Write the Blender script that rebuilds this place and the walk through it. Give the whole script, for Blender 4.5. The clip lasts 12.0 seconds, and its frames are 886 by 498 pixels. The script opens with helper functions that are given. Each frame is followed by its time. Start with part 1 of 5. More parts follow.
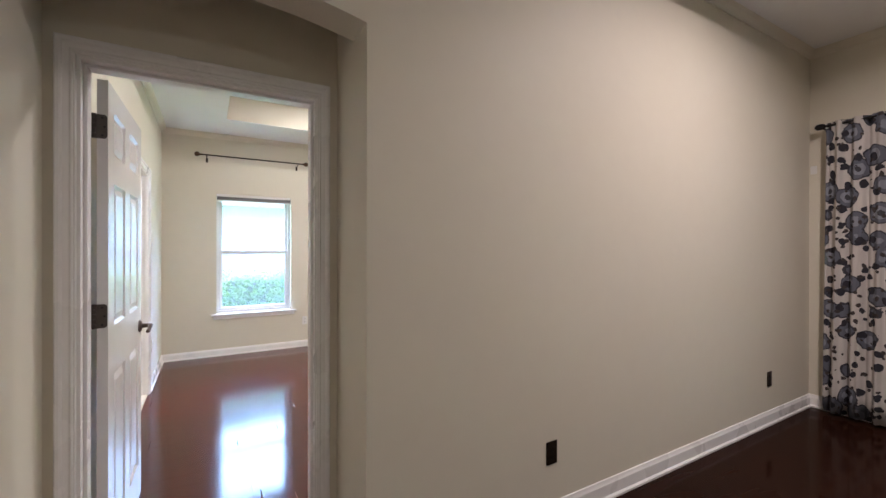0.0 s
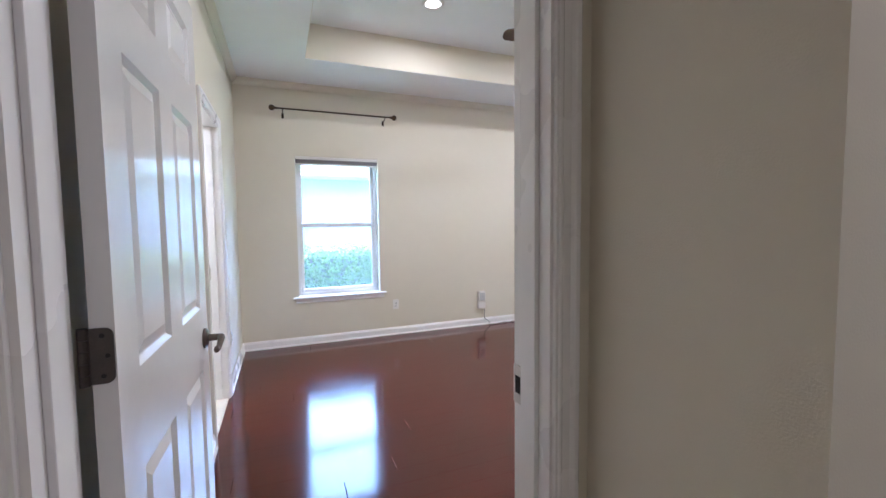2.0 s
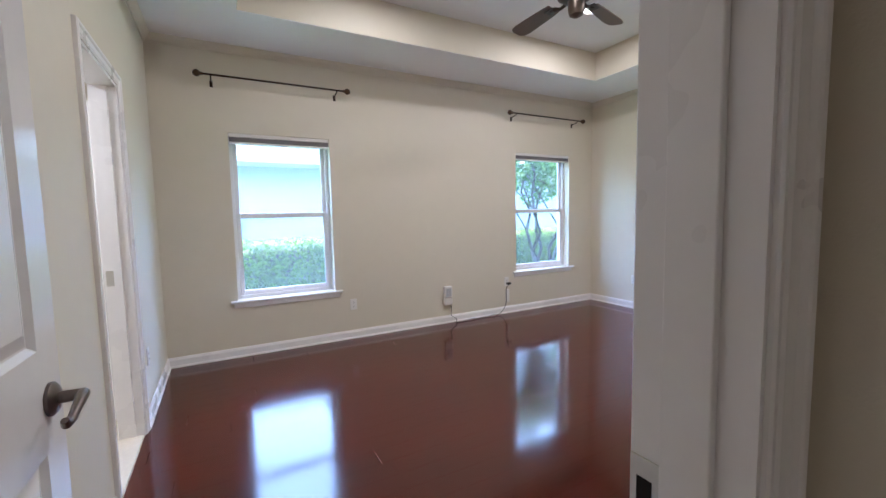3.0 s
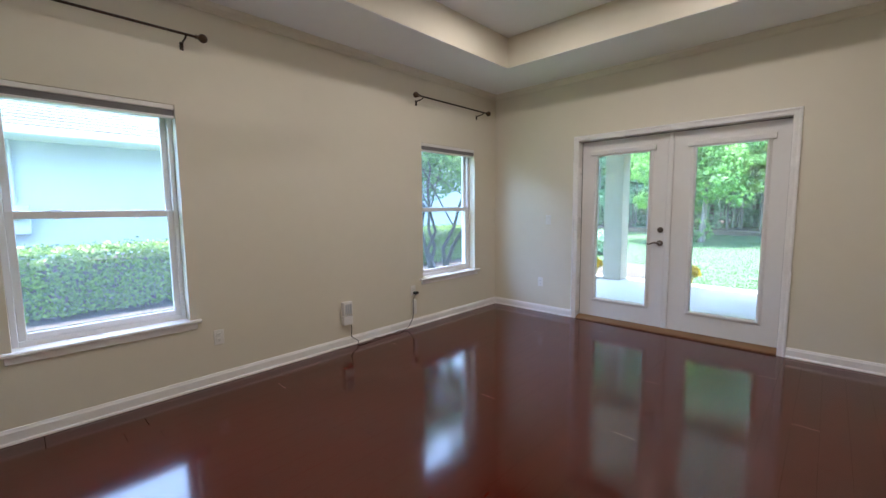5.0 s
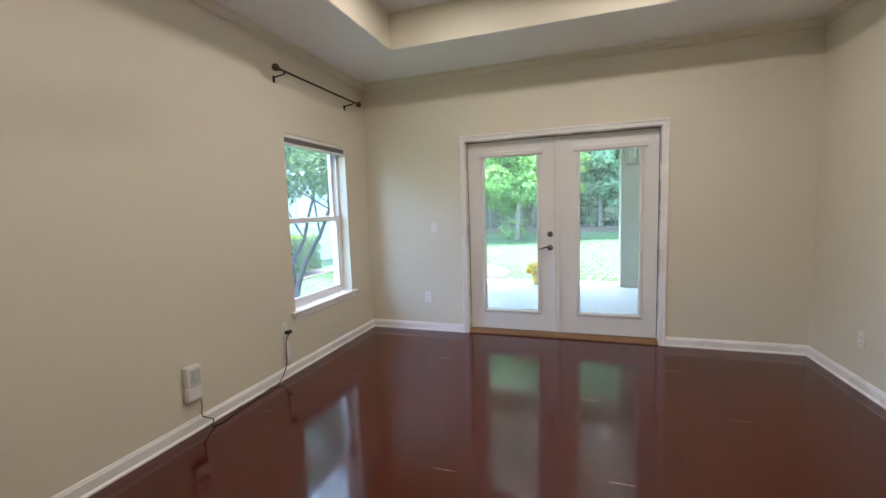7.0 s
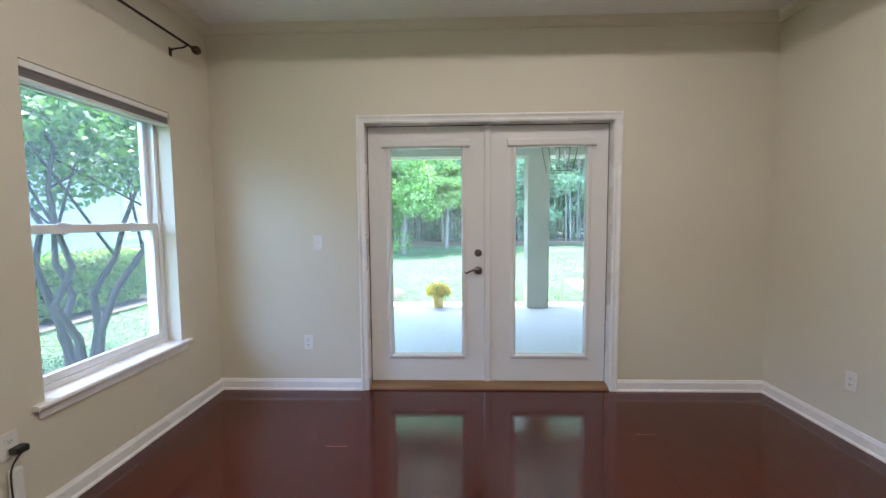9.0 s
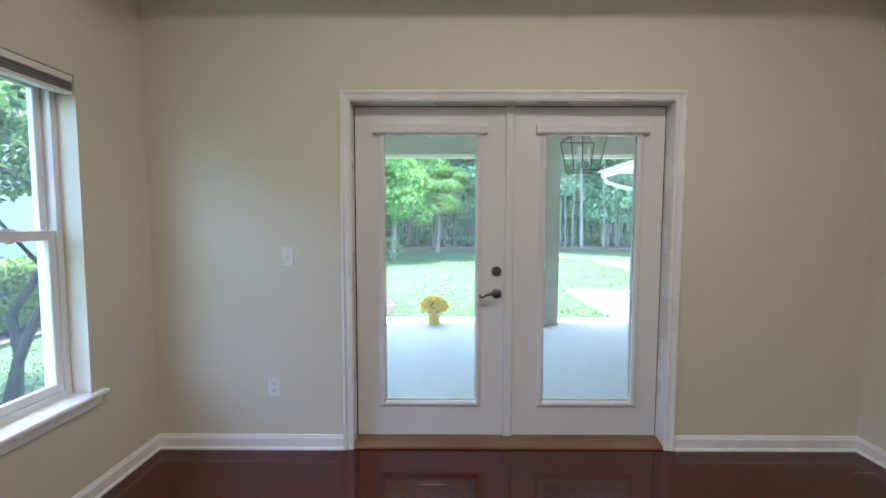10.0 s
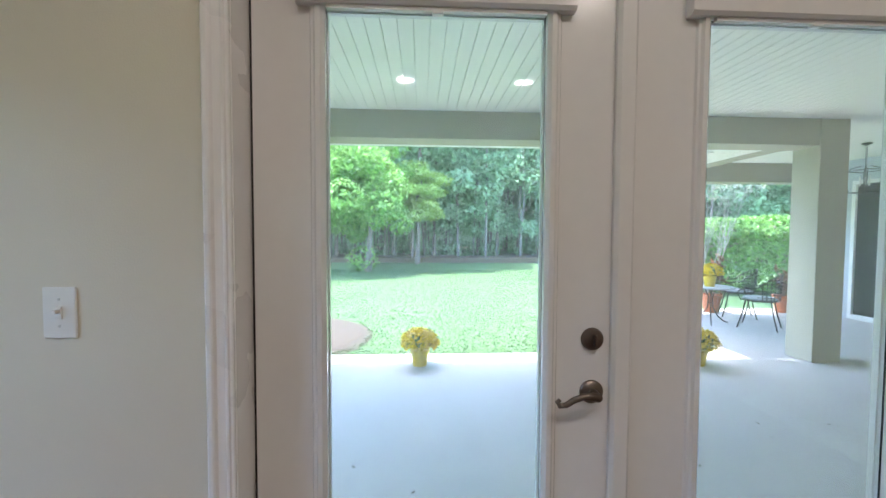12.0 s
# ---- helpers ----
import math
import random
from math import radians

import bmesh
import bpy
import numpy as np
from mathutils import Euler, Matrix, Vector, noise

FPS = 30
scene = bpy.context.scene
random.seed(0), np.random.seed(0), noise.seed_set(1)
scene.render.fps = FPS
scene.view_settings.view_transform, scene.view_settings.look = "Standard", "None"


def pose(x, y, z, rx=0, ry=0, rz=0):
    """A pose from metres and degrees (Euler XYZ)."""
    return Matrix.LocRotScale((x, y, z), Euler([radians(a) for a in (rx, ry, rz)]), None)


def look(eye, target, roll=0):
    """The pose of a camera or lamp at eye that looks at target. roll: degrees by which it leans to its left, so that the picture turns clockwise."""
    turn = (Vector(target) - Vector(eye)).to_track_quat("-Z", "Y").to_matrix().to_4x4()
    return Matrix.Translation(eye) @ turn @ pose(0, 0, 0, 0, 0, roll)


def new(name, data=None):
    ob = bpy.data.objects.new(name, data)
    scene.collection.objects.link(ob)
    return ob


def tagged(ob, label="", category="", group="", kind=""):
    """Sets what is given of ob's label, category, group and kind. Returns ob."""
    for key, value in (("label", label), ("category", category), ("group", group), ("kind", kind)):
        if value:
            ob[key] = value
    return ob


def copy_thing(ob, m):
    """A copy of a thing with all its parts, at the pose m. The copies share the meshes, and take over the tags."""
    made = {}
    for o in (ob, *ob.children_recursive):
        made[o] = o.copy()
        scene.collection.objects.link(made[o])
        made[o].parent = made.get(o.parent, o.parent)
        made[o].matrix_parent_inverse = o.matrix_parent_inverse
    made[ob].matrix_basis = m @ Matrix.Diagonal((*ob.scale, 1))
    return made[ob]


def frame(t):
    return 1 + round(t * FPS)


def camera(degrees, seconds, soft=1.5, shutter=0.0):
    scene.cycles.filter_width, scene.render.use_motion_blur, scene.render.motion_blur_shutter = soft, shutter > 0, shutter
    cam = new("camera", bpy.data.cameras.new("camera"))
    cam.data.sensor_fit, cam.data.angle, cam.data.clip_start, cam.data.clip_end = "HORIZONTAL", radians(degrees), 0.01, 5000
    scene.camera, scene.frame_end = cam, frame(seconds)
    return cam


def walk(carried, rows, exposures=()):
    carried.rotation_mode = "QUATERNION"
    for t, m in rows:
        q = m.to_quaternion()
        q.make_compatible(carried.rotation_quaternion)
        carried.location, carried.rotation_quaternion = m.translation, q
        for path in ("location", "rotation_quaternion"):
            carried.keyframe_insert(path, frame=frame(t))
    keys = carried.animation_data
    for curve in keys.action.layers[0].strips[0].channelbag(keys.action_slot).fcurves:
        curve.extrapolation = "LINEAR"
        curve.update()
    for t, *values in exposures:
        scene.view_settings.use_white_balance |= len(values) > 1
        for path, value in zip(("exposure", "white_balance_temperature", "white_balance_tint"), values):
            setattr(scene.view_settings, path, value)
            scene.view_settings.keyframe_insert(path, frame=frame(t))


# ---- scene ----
cam = camera(94.9, 12.0)
PATH = [
    (0, (0.128, 0.246, 1.377), (1.124, 1.98, 1.374), 0.1),
    (0.5, (0.069, 0.526, 1.374), (0.873, 2.357, 1.345), 0.1),
    (1, (0.084, 0.837, 1.336), (0.783, 2.71, 1.279), 0.1),
    (1.5, (0.094, 1.142, 1.318), (0.775, 3.02, 1.226), -0.5),
    (2, (0.045, 1.473, 1.32), (0.781, 3.328, 1.196), -0.7),
    (2.5, (0.074, 1.747, 1.301), (0.901, 3.562, 1.152), -1.1),
    (3, (0.108, 1.968, 1.291), (1.058, 3.72, 1.124), -1.2),
    (3.5, (0.132, 2.193, 1.315), (1.208, 3.868, 1.128), -0.9),
    (5.5, (0.345, 3.055, 1.336), (1.909, 4.287, 1.143), -0.9),
    (6, (0.417, 3.336, 1.335), (2.102, 4.397, 1.145), -1.4),
    (6.5, (0.481, 3.57, 1.369), (2.276, 4.429, 1.168), -1.8),
    (7, (0.573, 3.799, 1.386), (2.458, 4.439, 1.189), -1.9),
    (7.5, (0.807, 3.936, 1.374), (2.752, 4.364, 1.19), -1.7),
    (9.5, (2.067, 4.362, 1.352), (4.062, 4.387, 1.215), -0.1),
    (10, (2.451, 4.421, 1.38), (4.447, 4.428, 1.253), 0.1),
    (10.5, (2.859, 4.453, 1.354), (4.857, 4.427, 1.257), 0.1),
    (11, (3.211, 4.496, 1.352), (5.209, 4.452, 1.273), 0.1),
    (11.5, (3.577, 4.568, 1.379), (5.574, 4.482, 1.3), 0.1),
    (12, (3.913, 4.546, 1.363), (5.909, 4.442, 1.281), 0.3),
]
EXPOSURES = [(0.0, 5.4, 5750, 13), (0.5, 5.42, 5650, 14), (1.0, 5.5, 5500, 14), (1.5, 5.4, 5400, 13), (2.0, 5.25, 5250, 14), (2.5, 5.02, 5150, 14), (3.0, 4.78, 5500, 15), (3.5, 4.58, 5600, 15), (4.5, 4.4, 5850, 13), (5.5, 4.25, 6050, 12), (6.5, 4.33, 6150, 12), (7.5, 4.6, 6250, 11), (9.5, 4.3, 5950, 11), (10.5, 4.12, 6050, 11), (12.0, 4.0, 6300, 12)]
walk(cam, [(t, look(eye, target, roll)) for t, eye, target, roll in PATH], EXPOSURES)

# ---- world, sun and exposure ----
SUN_EL, SUN_AZ = 79.0, 45.0
world = bpy.data.worlds.new("sky")
scene.world = world
world.use_nodes = True
wn = world.node_tree.nodes
sky = wn.new("ShaderNodeTexSky")
sky.sky_type = "NISHITA"
sky.sun_disc = False
sky.sun_elevation, sky.sun_rotation = radians(SUN_EL), radians(SUN_AZ)
sky.air_density, sky.dust_density = 1.1, 1.2
wn["Background"].inputs["Strength"].default_value = 0.15
world.node_tree.links.new(sky.outputs["Color"], wn["Background"].inputs["Color"])


def lamp(name, kind, watts, colour, m, size=0.1, angle=0.5, spread=180):
    data = bpy.data.lights.new(name, kind)
    data.energy, data.color = watts, colour
    if kind == "AREA":
        data.shape, data.size, data.spread = "DISK", size, radians(spread)
    elif kind == "SUN":
        data.angle = radians(angle)
    ob = new(name, data)
    ob.matrix_world = m
    return ob


sun_dir = Vector((math.sin(radians(SUN_AZ)) * math.cos(radians(SUN_EL)), math.cos(radians(SUN_AZ)) * math.cos(radians(SUN_EL)), math.sin(radians(SUN_EL))))
lamp("sun", "SUN", 1.65, (1.0, 0.975, 0.94), look(sun_dir * 60, (0, 0, 0)), angle=2.0)
WARM = (1.0, 0.92, 0.80)
CANS = [(1.275, 4.73), (3.20, 4.73), (1.275, 3.36), (3.20, 3.36)]
for (cx, cy), watts in zip(CANS, (0.50, 0.68, 0.62, 1.0)):
    lamp("can_or_fill_lamp", "AREA", watts, (1.0, 0.88, 0.76), pose(cx, cy, 3.115), 0.2)
LIVING_CANS = [(2.7, 0.35)]
for cx, cy in LIVING_CANS:
    lamp("can_or_fill_lamp", "AREA", 1.35, (1.0, 0.81, 0.69), pose(cx, cy, 3.33), 0.14, spread=158)
# unseen lamp added behind the start of the walk to light the hall
lamp("can_or_fill_lamp", "AREA", 0.36, WARM, pose(0.3, -1.9, 3.07), 0.14)
# fill lamp added to brighten the adjoining room; it has no fixture
lamp("can_or_fill_lamp", "AREA", 1.2, (1.0, 0.96, 0.9), pose(-1.4, 4.5, 2.40), 0.3)


# ---- materials ----
def mat(name, colour, rough=0.6, metal=0.0, vary=0.06, scale=8.0, bump=0.0, bump_scale=200.0, coat=0.0, rand=0.0, island=0.0, ramp=None, detail=4.0):
    """A principled material with two scales of variation, fine relief and, where asked, a random shade a piece."""
    m = bpy.data.materials.new(name)
    m.use_nodes = True
    nt = m.node_tree
    n, l = nt.nodes, nt.links
    p = n["Principled BSDF"]
    p.inputs["Roughness"].default_value, p.inputs["Metallic"].default_value = rough, metal
    p.inputs["Coat Weight"].default_value, p.inputs["Coat Roughness"].default_value = coat, 0.08
    co = n.new("ShaderNodeTexCoord")
    a = n.new("ShaderNodeTexNoise")
    a.inputs["Scale"].default_value, a.inputs["Detail"].default_value = scale, detail
    b = n.new("ShaderNodeTexNoise")
    b.inputs["Scale"].default_value, b.inputs["Detail"].default_value = scale * 9, 3
    l.new(co.outputs["Object"], a.inputs["Vector"])
    l.new(co.outputs["Object"], b.inputs["Vector"])
    mix = n.new("ShaderNodeMath")
    mix.operation = "ADD"
    l.new(a.outputs["Fac"], mix.inputs[0])
    l.new(b.outputs["Fac"], mix.inputs[1])
    mr = n.new("ShaderNodeMapRange")
    mr.inputs["From Min"].default_value, mr.inputs["From Max"].default_value = 0.6, 1.4
    mr.inputs["To Min"].default_value, mr.inputs["To Max"].default_value = 1 - vary, 1 + vary
    l.new(mix.outputs[0], mr.inputs["Value"])
    fac = mr.outputs["Result"]
    for amount, node, socket in ((rand, "ShaderNodeObjectInfo", "Random"), (island, "ShaderNodeNewGeometry", "Random Per Island")):
        if amount:
            oi = n.new(node)
            r = n.new("ShaderNodeMapRange")
            r.inputs["To Min"].default_value, r.inputs["To Max"].default_value = 1 - amount, 1 + amount
            l.new(oi.outputs[socket], r.inputs["Value"])
            mu = n.new("ShaderNodeMath")
            mu.operation = "MULTIPLY"
            l.new(fac, mu.inputs[0])
            l.new(r.outputs["Result"], mu.inputs[1])
            fac = mu.outputs[0]
    vm = n.new("ShaderNodeVectorMath")
    vm.operation = "SCALE"
    if ramp:
        cr = n.new("ShaderNodeMix")
        cr.data_type = "RGBA"
        cr.inputs["A"].default_value, cr.inputs["B"].default_value = (*colour, 1), (*ramp, 1)
        src = n.new("ShaderNodeNewGeometry").outputs["Random Per Island"] if island else a.outputs["Fac"]
        l.new(src, cr.inputs["Factor"])
        l.new(cr.outputs["Result"], vm.inputs[0])
    else:
        vm.inputs[0].default_value = colour
    l.new(fac, vm.inputs["Scale"])
    l.new(vm.outputs["Vector"], p.inputs["Base Color"])
    rr = n.new("ShaderNodeMapRange")
    rr.inputs["To Min"].default_value, rr.inputs["To Max"].default_value = max(0.02, rough - 0.06), min(1.0, rough + 0.06)
    l.new(a.outputs["Fac"], rr.inputs["Value"])
    l.new(rr.outputs["Result"], p.inputs["Roughness"])
    if bump:
        c = n.new("ShaderNodeTexNoise")
        c.inputs["Scale"].default_value, c.inputs["Detail"].default_value = bump_scale, 3
        l.new(co.outputs["Object"], c.inputs["Vector"])
        bp = n.new("ShaderNodeBump")
        bp.inputs["Strength"].default_value, bp.inputs["Distance"].default_value = bump, 0.002
        l.new(c.outputs["Fac"], bp.inputs["Height"])
        l.new(bp.outputs["Normal"], p.inputs["Normal"])
    return m


def wood(name, dark, light, rough=0.2, coat=0.6, along=0, rand=0.09):
    """Stained planks: stretched grain along one axis, a shade of its own for each plank, a lacquer coat."""
    m = mat(name, dark, rough, coat=coat, vary=0.05, scale=1.6, detail=2.0, rand=rand, ramp=light)
    n, l = m.node_tree.nodes, m.node_tree.links
    co = n["Texture Coordinate"]
    oi = n.new("ShaderNodeObjectInfo")
    mp = n.new("ShaderNodeMapping")
    sc = [7.0, 7.0, 7.0]
    sc[along] = 0.8
    mp.inputs["Scale"].default_value = sc
    add = n.new("ShaderNodeVectorMath")
    ml = n.new("ShaderNodeVectorMath")
    ml.operation = "SCALE"
    ml.inputs["Scale"].default_value = 37.0
    l.new(oi.outputs["Random"], ml.inputs[0])
    l.new(co.outputs["Object"], add.inputs[0])
    l.new(ml.outputs["Vector"], add.inputs[1])
    l.new(add.outputs["Vector"], mp.inputs["Vector"])
    g = n.new("ShaderNodeTexNoise")
    g.inputs["Scale"].default_value, g.inputs["Detail"].default_value, g.inputs["Distortion"].default_value = 1.9, 2.0, 0.0
    l.new(mp.outputs["Vector"], g.inputs["Vector"])
    mr = n.new("ShaderNodeMapRange")
    mr.inputs["From Min"].default_value, mr.inputs["From Max"].default_value = 0.2, 0.8
    l.new(g.outputs["Fac"], mr.inputs["Value"])
    l.new(mr.outputs["Result"], n["Mix"].inputs["Factor"])
    n["Principled BSDF"].inputs["Specular IOR Level"].default_value = 0.0
    n["Principled BSDF"].inputs["Coat IOR"].default_value = 1.56
    smear = n.new("ShaderNodeTexNoise")
    smear.inputs["Scale"].default_value, smear.inputs["Detail"].default_value = 2.3, 5.0
    geo = n.new("ShaderNodeNewGeometry")
    l.new(geo.outputs["Position"], smear.inputs["Vector"])
    cr = n.new("ShaderNodeMapRange")
    cr.inputs["From Min"].default_value, cr.inputs["From Max"].default_value = 0.35, 0.75
    cr.inputs["To Min"].default_value, cr.inputs["To Max"].default_value = 0.095, 0.15
    l.new(smear.outputs["Fac"], cr.inputs["Value"])
    l.new(cr.outputs["Result"], n["Principled BSDF"].inputs["Coat Roughness"])
    rr = n["Map Range.002"]
    rr.inputs["To Min"].default_value, rr.inputs["To Max"].default_value = rough, rough
    return m


def glass(name, tint=(0.97, 0.99, 0.98), film_low=0.045, film_high=0.09):
    """Clear glass with a thin uneven dusty film that also lays haze over the view."""
    m = bpy.data.materials.new(name)
    m.use_nodes = True
    n, l = m.node_tree.nodes, m.node_tree.links
    n.remove(n["Principled BSDF"])
    tr, gl, lw, mx = n.new("ShaderNodeBsdfTransparent"), n.new("ShaderNodeBsdfGlossy"), n.new("ShaderNodeLayerWeight"), n.new("ShaderNodeMixShader")
    tr.inputs["Color"].default_value = (*tint, 1)
    gl.inputs["Roughness"].default_value = 0.01
    pw, ma = n.new("ShaderNodeMath"), n.new("ShaderNodeMath")
    pw.operation, ma.operation = "POWER", "MULTIPLY_ADD"
    pw.inputs[1].default_value, ma.inputs[1].default_value, ma.inputs[2].default_value = 5.0, 0.9, 0.025
    l.new(lw.outputs["Facing"], pw.inputs[0])
    l.new(pw.outputs[0], ma.inputs[0])
    l.new(ma.outputs[0], mx.inputs["Fac"])
    # translucent veil: haze and glare outdoors put into the pane itself
    veil, film, co, ns, mr = n.new("ShaderNodeBsdfTranslucent"), n.new("ShaderNodeMixShader"), n.new("ShaderNodeTexCoord"), n.new("ShaderNodeTexNoise"), n.new("ShaderNodeMapRange")
    veil.inputs["Color"].default_value = (0.9, 0.94, 0.95, 1)
    ns.inputs["Scale"].default_value, ns.inputs["Detail"].default_value = 3.0, 6
    mr.inputs["To Min"].default_value, mr.inputs["To Max"].default_value = film_low, film_high
    l.new(co.outputs["Object"], ns.inputs["Vector"])
    l.new(ns.outputs["Fac"], mr.inputs["Value"])
    l.new(mr.outputs["Result"], film.inputs["Fac"])
    l.new(tr.outputs["BSDF"], film.inputs[1])
    l.new(veil.outputs["BSDF"], film.inputs[2])
    l.new(film.outputs["Shader"], mx.inputs[1])
    l.new(gl.outputs["BSDF"], mx.inputs[2])
    l.new(mx.outputs["Shader"], n["Material Output"].inputs["Surface"])
    return m


def glow(name, colour, strength):
    m = bpy.data.materials.new(name)
    m.use_nodes = True
    p = m.node_tree.nodes["Principled BSDF"]
    p.inputs["Base Color"].default_value = (0.9, 0.88, 0.84, 1)
    p.inputs["Emission Color"].default_value, p.inputs["Emission Strength"].default_value = (*colour, 1), strength
    return m


def leaf_mat(name, a, b, rough=0.5, through_light=0.35):
    """Leaves: two greens by leaf, with some light let through."""
    m = mat(name, a, rough, vary=0.15, scale=3.0, island=0.25, ramp=b)
    n, l = m.node_tree.nodes, m.node_tree.links
    t, mx = n.new("ShaderNodeBsdfTranslucent"), n.new("ShaderNodeMixShader")
    l.new(n["Vector Math"].outputs["Vector"], t.inputs["Color"])
    mx.inputs["Fac"].default_value = through_light
    l.new(n["Principled BSDF"].outputs["BSDF"], mx.inputs[1])
    l.new(t.outputs["BSDF"], mx.inputs[2])
    l.new(mx.outputs["Shader"], n["Material Output"].inputs["Surface"])
    return m


PAINT = mat("wall_paint", (0.690, 0.640, 0.530), 0.62, vary=0.015, scale=1.2, bump=0.25, bump_scale=260)
CEIL = mat("ceiling_paint", (0.84, 0.83, 0.82), 0.8, vary=0.015, scale=1.0, bump=0.3, bump_scale=180)
TRIM = mat("trim_paint", (0.83, 0.81, 0.80), 0.28, vary=0.02, scale=3.0, bump=0.04, bump_scale=60)
DOORP = mat("door_paint", (0.76, 0.745, 0.735), 0.2, vary=0.02, scale=3.0, bump=0.06, bump_scale=90)
CHERRY = wood("cherry_plank", (0.044, 0.0032, 0.0012), (0.077, 0.0062, 0.0023), 0.42, 1.0, rand=0.10)
CHERRY_END = mat("worn_plank_end", (0.5, 0.40, 0.36), 0.5, vary=0.3, scale=30)
SUBFLOOR = mat("subfloor", (0.02, 0.008, 0.006), 0.8)
DARKWOOD = wood("dark_plank", (0.014, 0.005, 0.003), (0.024, 0.009, 0.005), 0.3, 0.25)
OAK = wood("threshold_wood", (0.16, 0.09, 0.05), (0.26, 0.16, 0.09), 0.45, 0.2, along=1)
GLASS = glass("window_glass", film_low=0.02, film_high=0.05)
DOOR_GLASS = glass("door_glass", film_low=0.06, film_high=0.115)
VINYL = mat("window_vinyl", (0.80, 0.80, 0.80), 0.35, vary=0.015, scale=4)
BLIND = mat("blind_fabric", (0.20, 0.19, 0.195), 0.7, vary=0.05, scale=20)
PLASTIC = mat("white_plastic", (0.78, 0.76, 0.73), 0.35, vary=0.01)
BRONZE = mat("aged_bronze", (0.045, 0.032, 0.024), 0.38, 0.85, vary=0.2, scale=40)
NICKEL = mat("antique_nickel", (0.17, 0.14, 0.12), 0.32, 0.9, vary=0.15, scale=40)
HINGE = mat("hinge_metal", (0.085, 0.072, 0.064), 0.42, 0.6, vary=0.15, scale=40)
FINIAL = mat("finial_amber", (0.07, 0.040, 0.020), 0.3, 0.35, vary=0.3, scale=30)
BLACK = mat("black_metal", (0.015, 0.015, 0.016), 0.45, 0.5, vary=0.2, scale=30)
RUBBER = mat("black_plastic", (0.02, 0.02, 0.02), 0.5)
SILVER = mat("strike_metal", (0.6, 0.58, 0.55), 0.3, 0.9)
BLADE = mat("fan_blade_wood", (0.10, 0.055, 0.035), 0.45, vary=0.2, scale=10)
# near-black, painted as the shade inside slots, latch hole and vent
DARK = mat("gap_shade", (0.01, 0.01, 0.01), 0.9)
VENT = mat("vent_paint", (0.62, 0.62, 0.61), 0.5)
TILE = mat("bath_tile", (0.62, 0.56, 0.46), 0.35, vary=0.08, scale=6)
CAN = glow("can_lens", WARM, 0.2)
CONCRETE = mat("patio_concrete", (0.46, 0.445, 0.435), 0.7, vary=0.10, scale=1.6, bump=0.3, bump_scale=60)
STUCCO = mat("stucco_green_grey", (0.385, 0.36, 0.285), 0.85, vary=0.07, scale=5, bump=0.8, bump_scale=120)
# white stucco with the blue of skylight in shade mixed into its colour
STUCCO_W = mat("stucco_white_skylit", (0.46, 0.505, 0.56), 0.85, vary=0.04, scale=3, bump=0.7, bump_scale=120)
SOFFIT = mat("soffit_vinyl", (0.83, 0.81, 0.75), 0.5, vary=0.02, scale=3)
ALU = mat("white_aluminium", (0.78, 0.79, 0.78), 0.35, vary=0.03, scale=5)
SHINGLE = mat("roof_shingle", (0.026, 0.026, 0.029), 0.9, vary=0.2, scale=6, bump=0.8, bump_scale=90, rand=0.15)
LAWN = mat("lawn_soil", (0.046, 0.104, 0.036), 0.9, vary=0.3, scale=0.35, bump=1.0, bump_scale=40, ramp=(0.064, 0.122, 0.048))
GRASS = leaf_mat("grass_blade", (0.046, 0.106, 0.036), (0.068, 0.130, 0.050), 0.6)
MULCH = mat("mulch", (0.050, 0.038, 0.031), 0.95, vary=0.5, scale=14, bump=1.0, bump_scale=50)
LEAF_NEAR = leaf_mat("leaf_bright", (0.075, 0.20, 0.04), (0.17, 0.34, 0.08), 0.5, 0.45)
LEAF_HEDGE = leaf_mat("leaf_hedge", (0.070, 0.150, 0.022), (0.165, 0.265, 0.045))
LEAF_PINE = leaf_mat("leaf_pine", (0.30, 0.47, 0.12), (0.40, 0.56, 0.18), 0.5, 0.5)
# distance haze is put into this green: paler and bluer than nearer trees
LEAF_WOOD = leaf_mat("leaf_forest_haze", (0.20, 0.35, 0.21), (0.31, 0.49, 0.31), 0.6, 0.55)
LEAF_TREE = leaf_mat("leaf_broadleaf", (0.12, 0.29, 0.06), (0.25, 0.46, 0.12), 0.5, 0.5)
LEAF_MYRTLE = leaf_mat("leaf_myrtle", (0.05, 0.13, 0.03), (0.13, 0.26, 0.06))
LEAF_RED = leaf_mat("leaf_croton", (0.10, 0.03, 0.03), (0.20, 0.10, 0.05))
BARK = mat("bark_grey", (0.17, 0.15, 0.14), 0.9, vary=0.35, scale=9, bump=0.8, bump_scale=30)
BARK_M = mat("bark_myrtle", (0.040, 0.036, 0.033), 0.8, vary=0.35, scale=7, bump=0.5, bump_scale=30)
BARK_D = mat("bark_dark", (0.09, 0.075, 0.065), 0.95, vary=0.3, scale=6, bump=0.8, bump_scale=30)
PETAL = leaf_mat("petal_yellow", (0.75, 0.50, 0.008), (0.90, 0.70, 0.02), 0.6, 0.25)
POT_Y = mat("pot_yellow", (0.65, 0.47, 0.03), 0.4, vary=0.05)
TERRA = mat("terracotta", (0.45, 0.15, 0.07), 0.75, vary=0.12, scale=12)
DRY = mat("dry_leaf_brown", (0.11, 0.08, 0.055), 0.8, vary=0.3, scale=40)
SOIL = mat("potting_soil", (0.03, 0.02, 0.015), 0.95)
CUSHION = mat("seat_fabric", (0.35, 0.38, 0.42), 0.9, vary=0.1, scale=20)
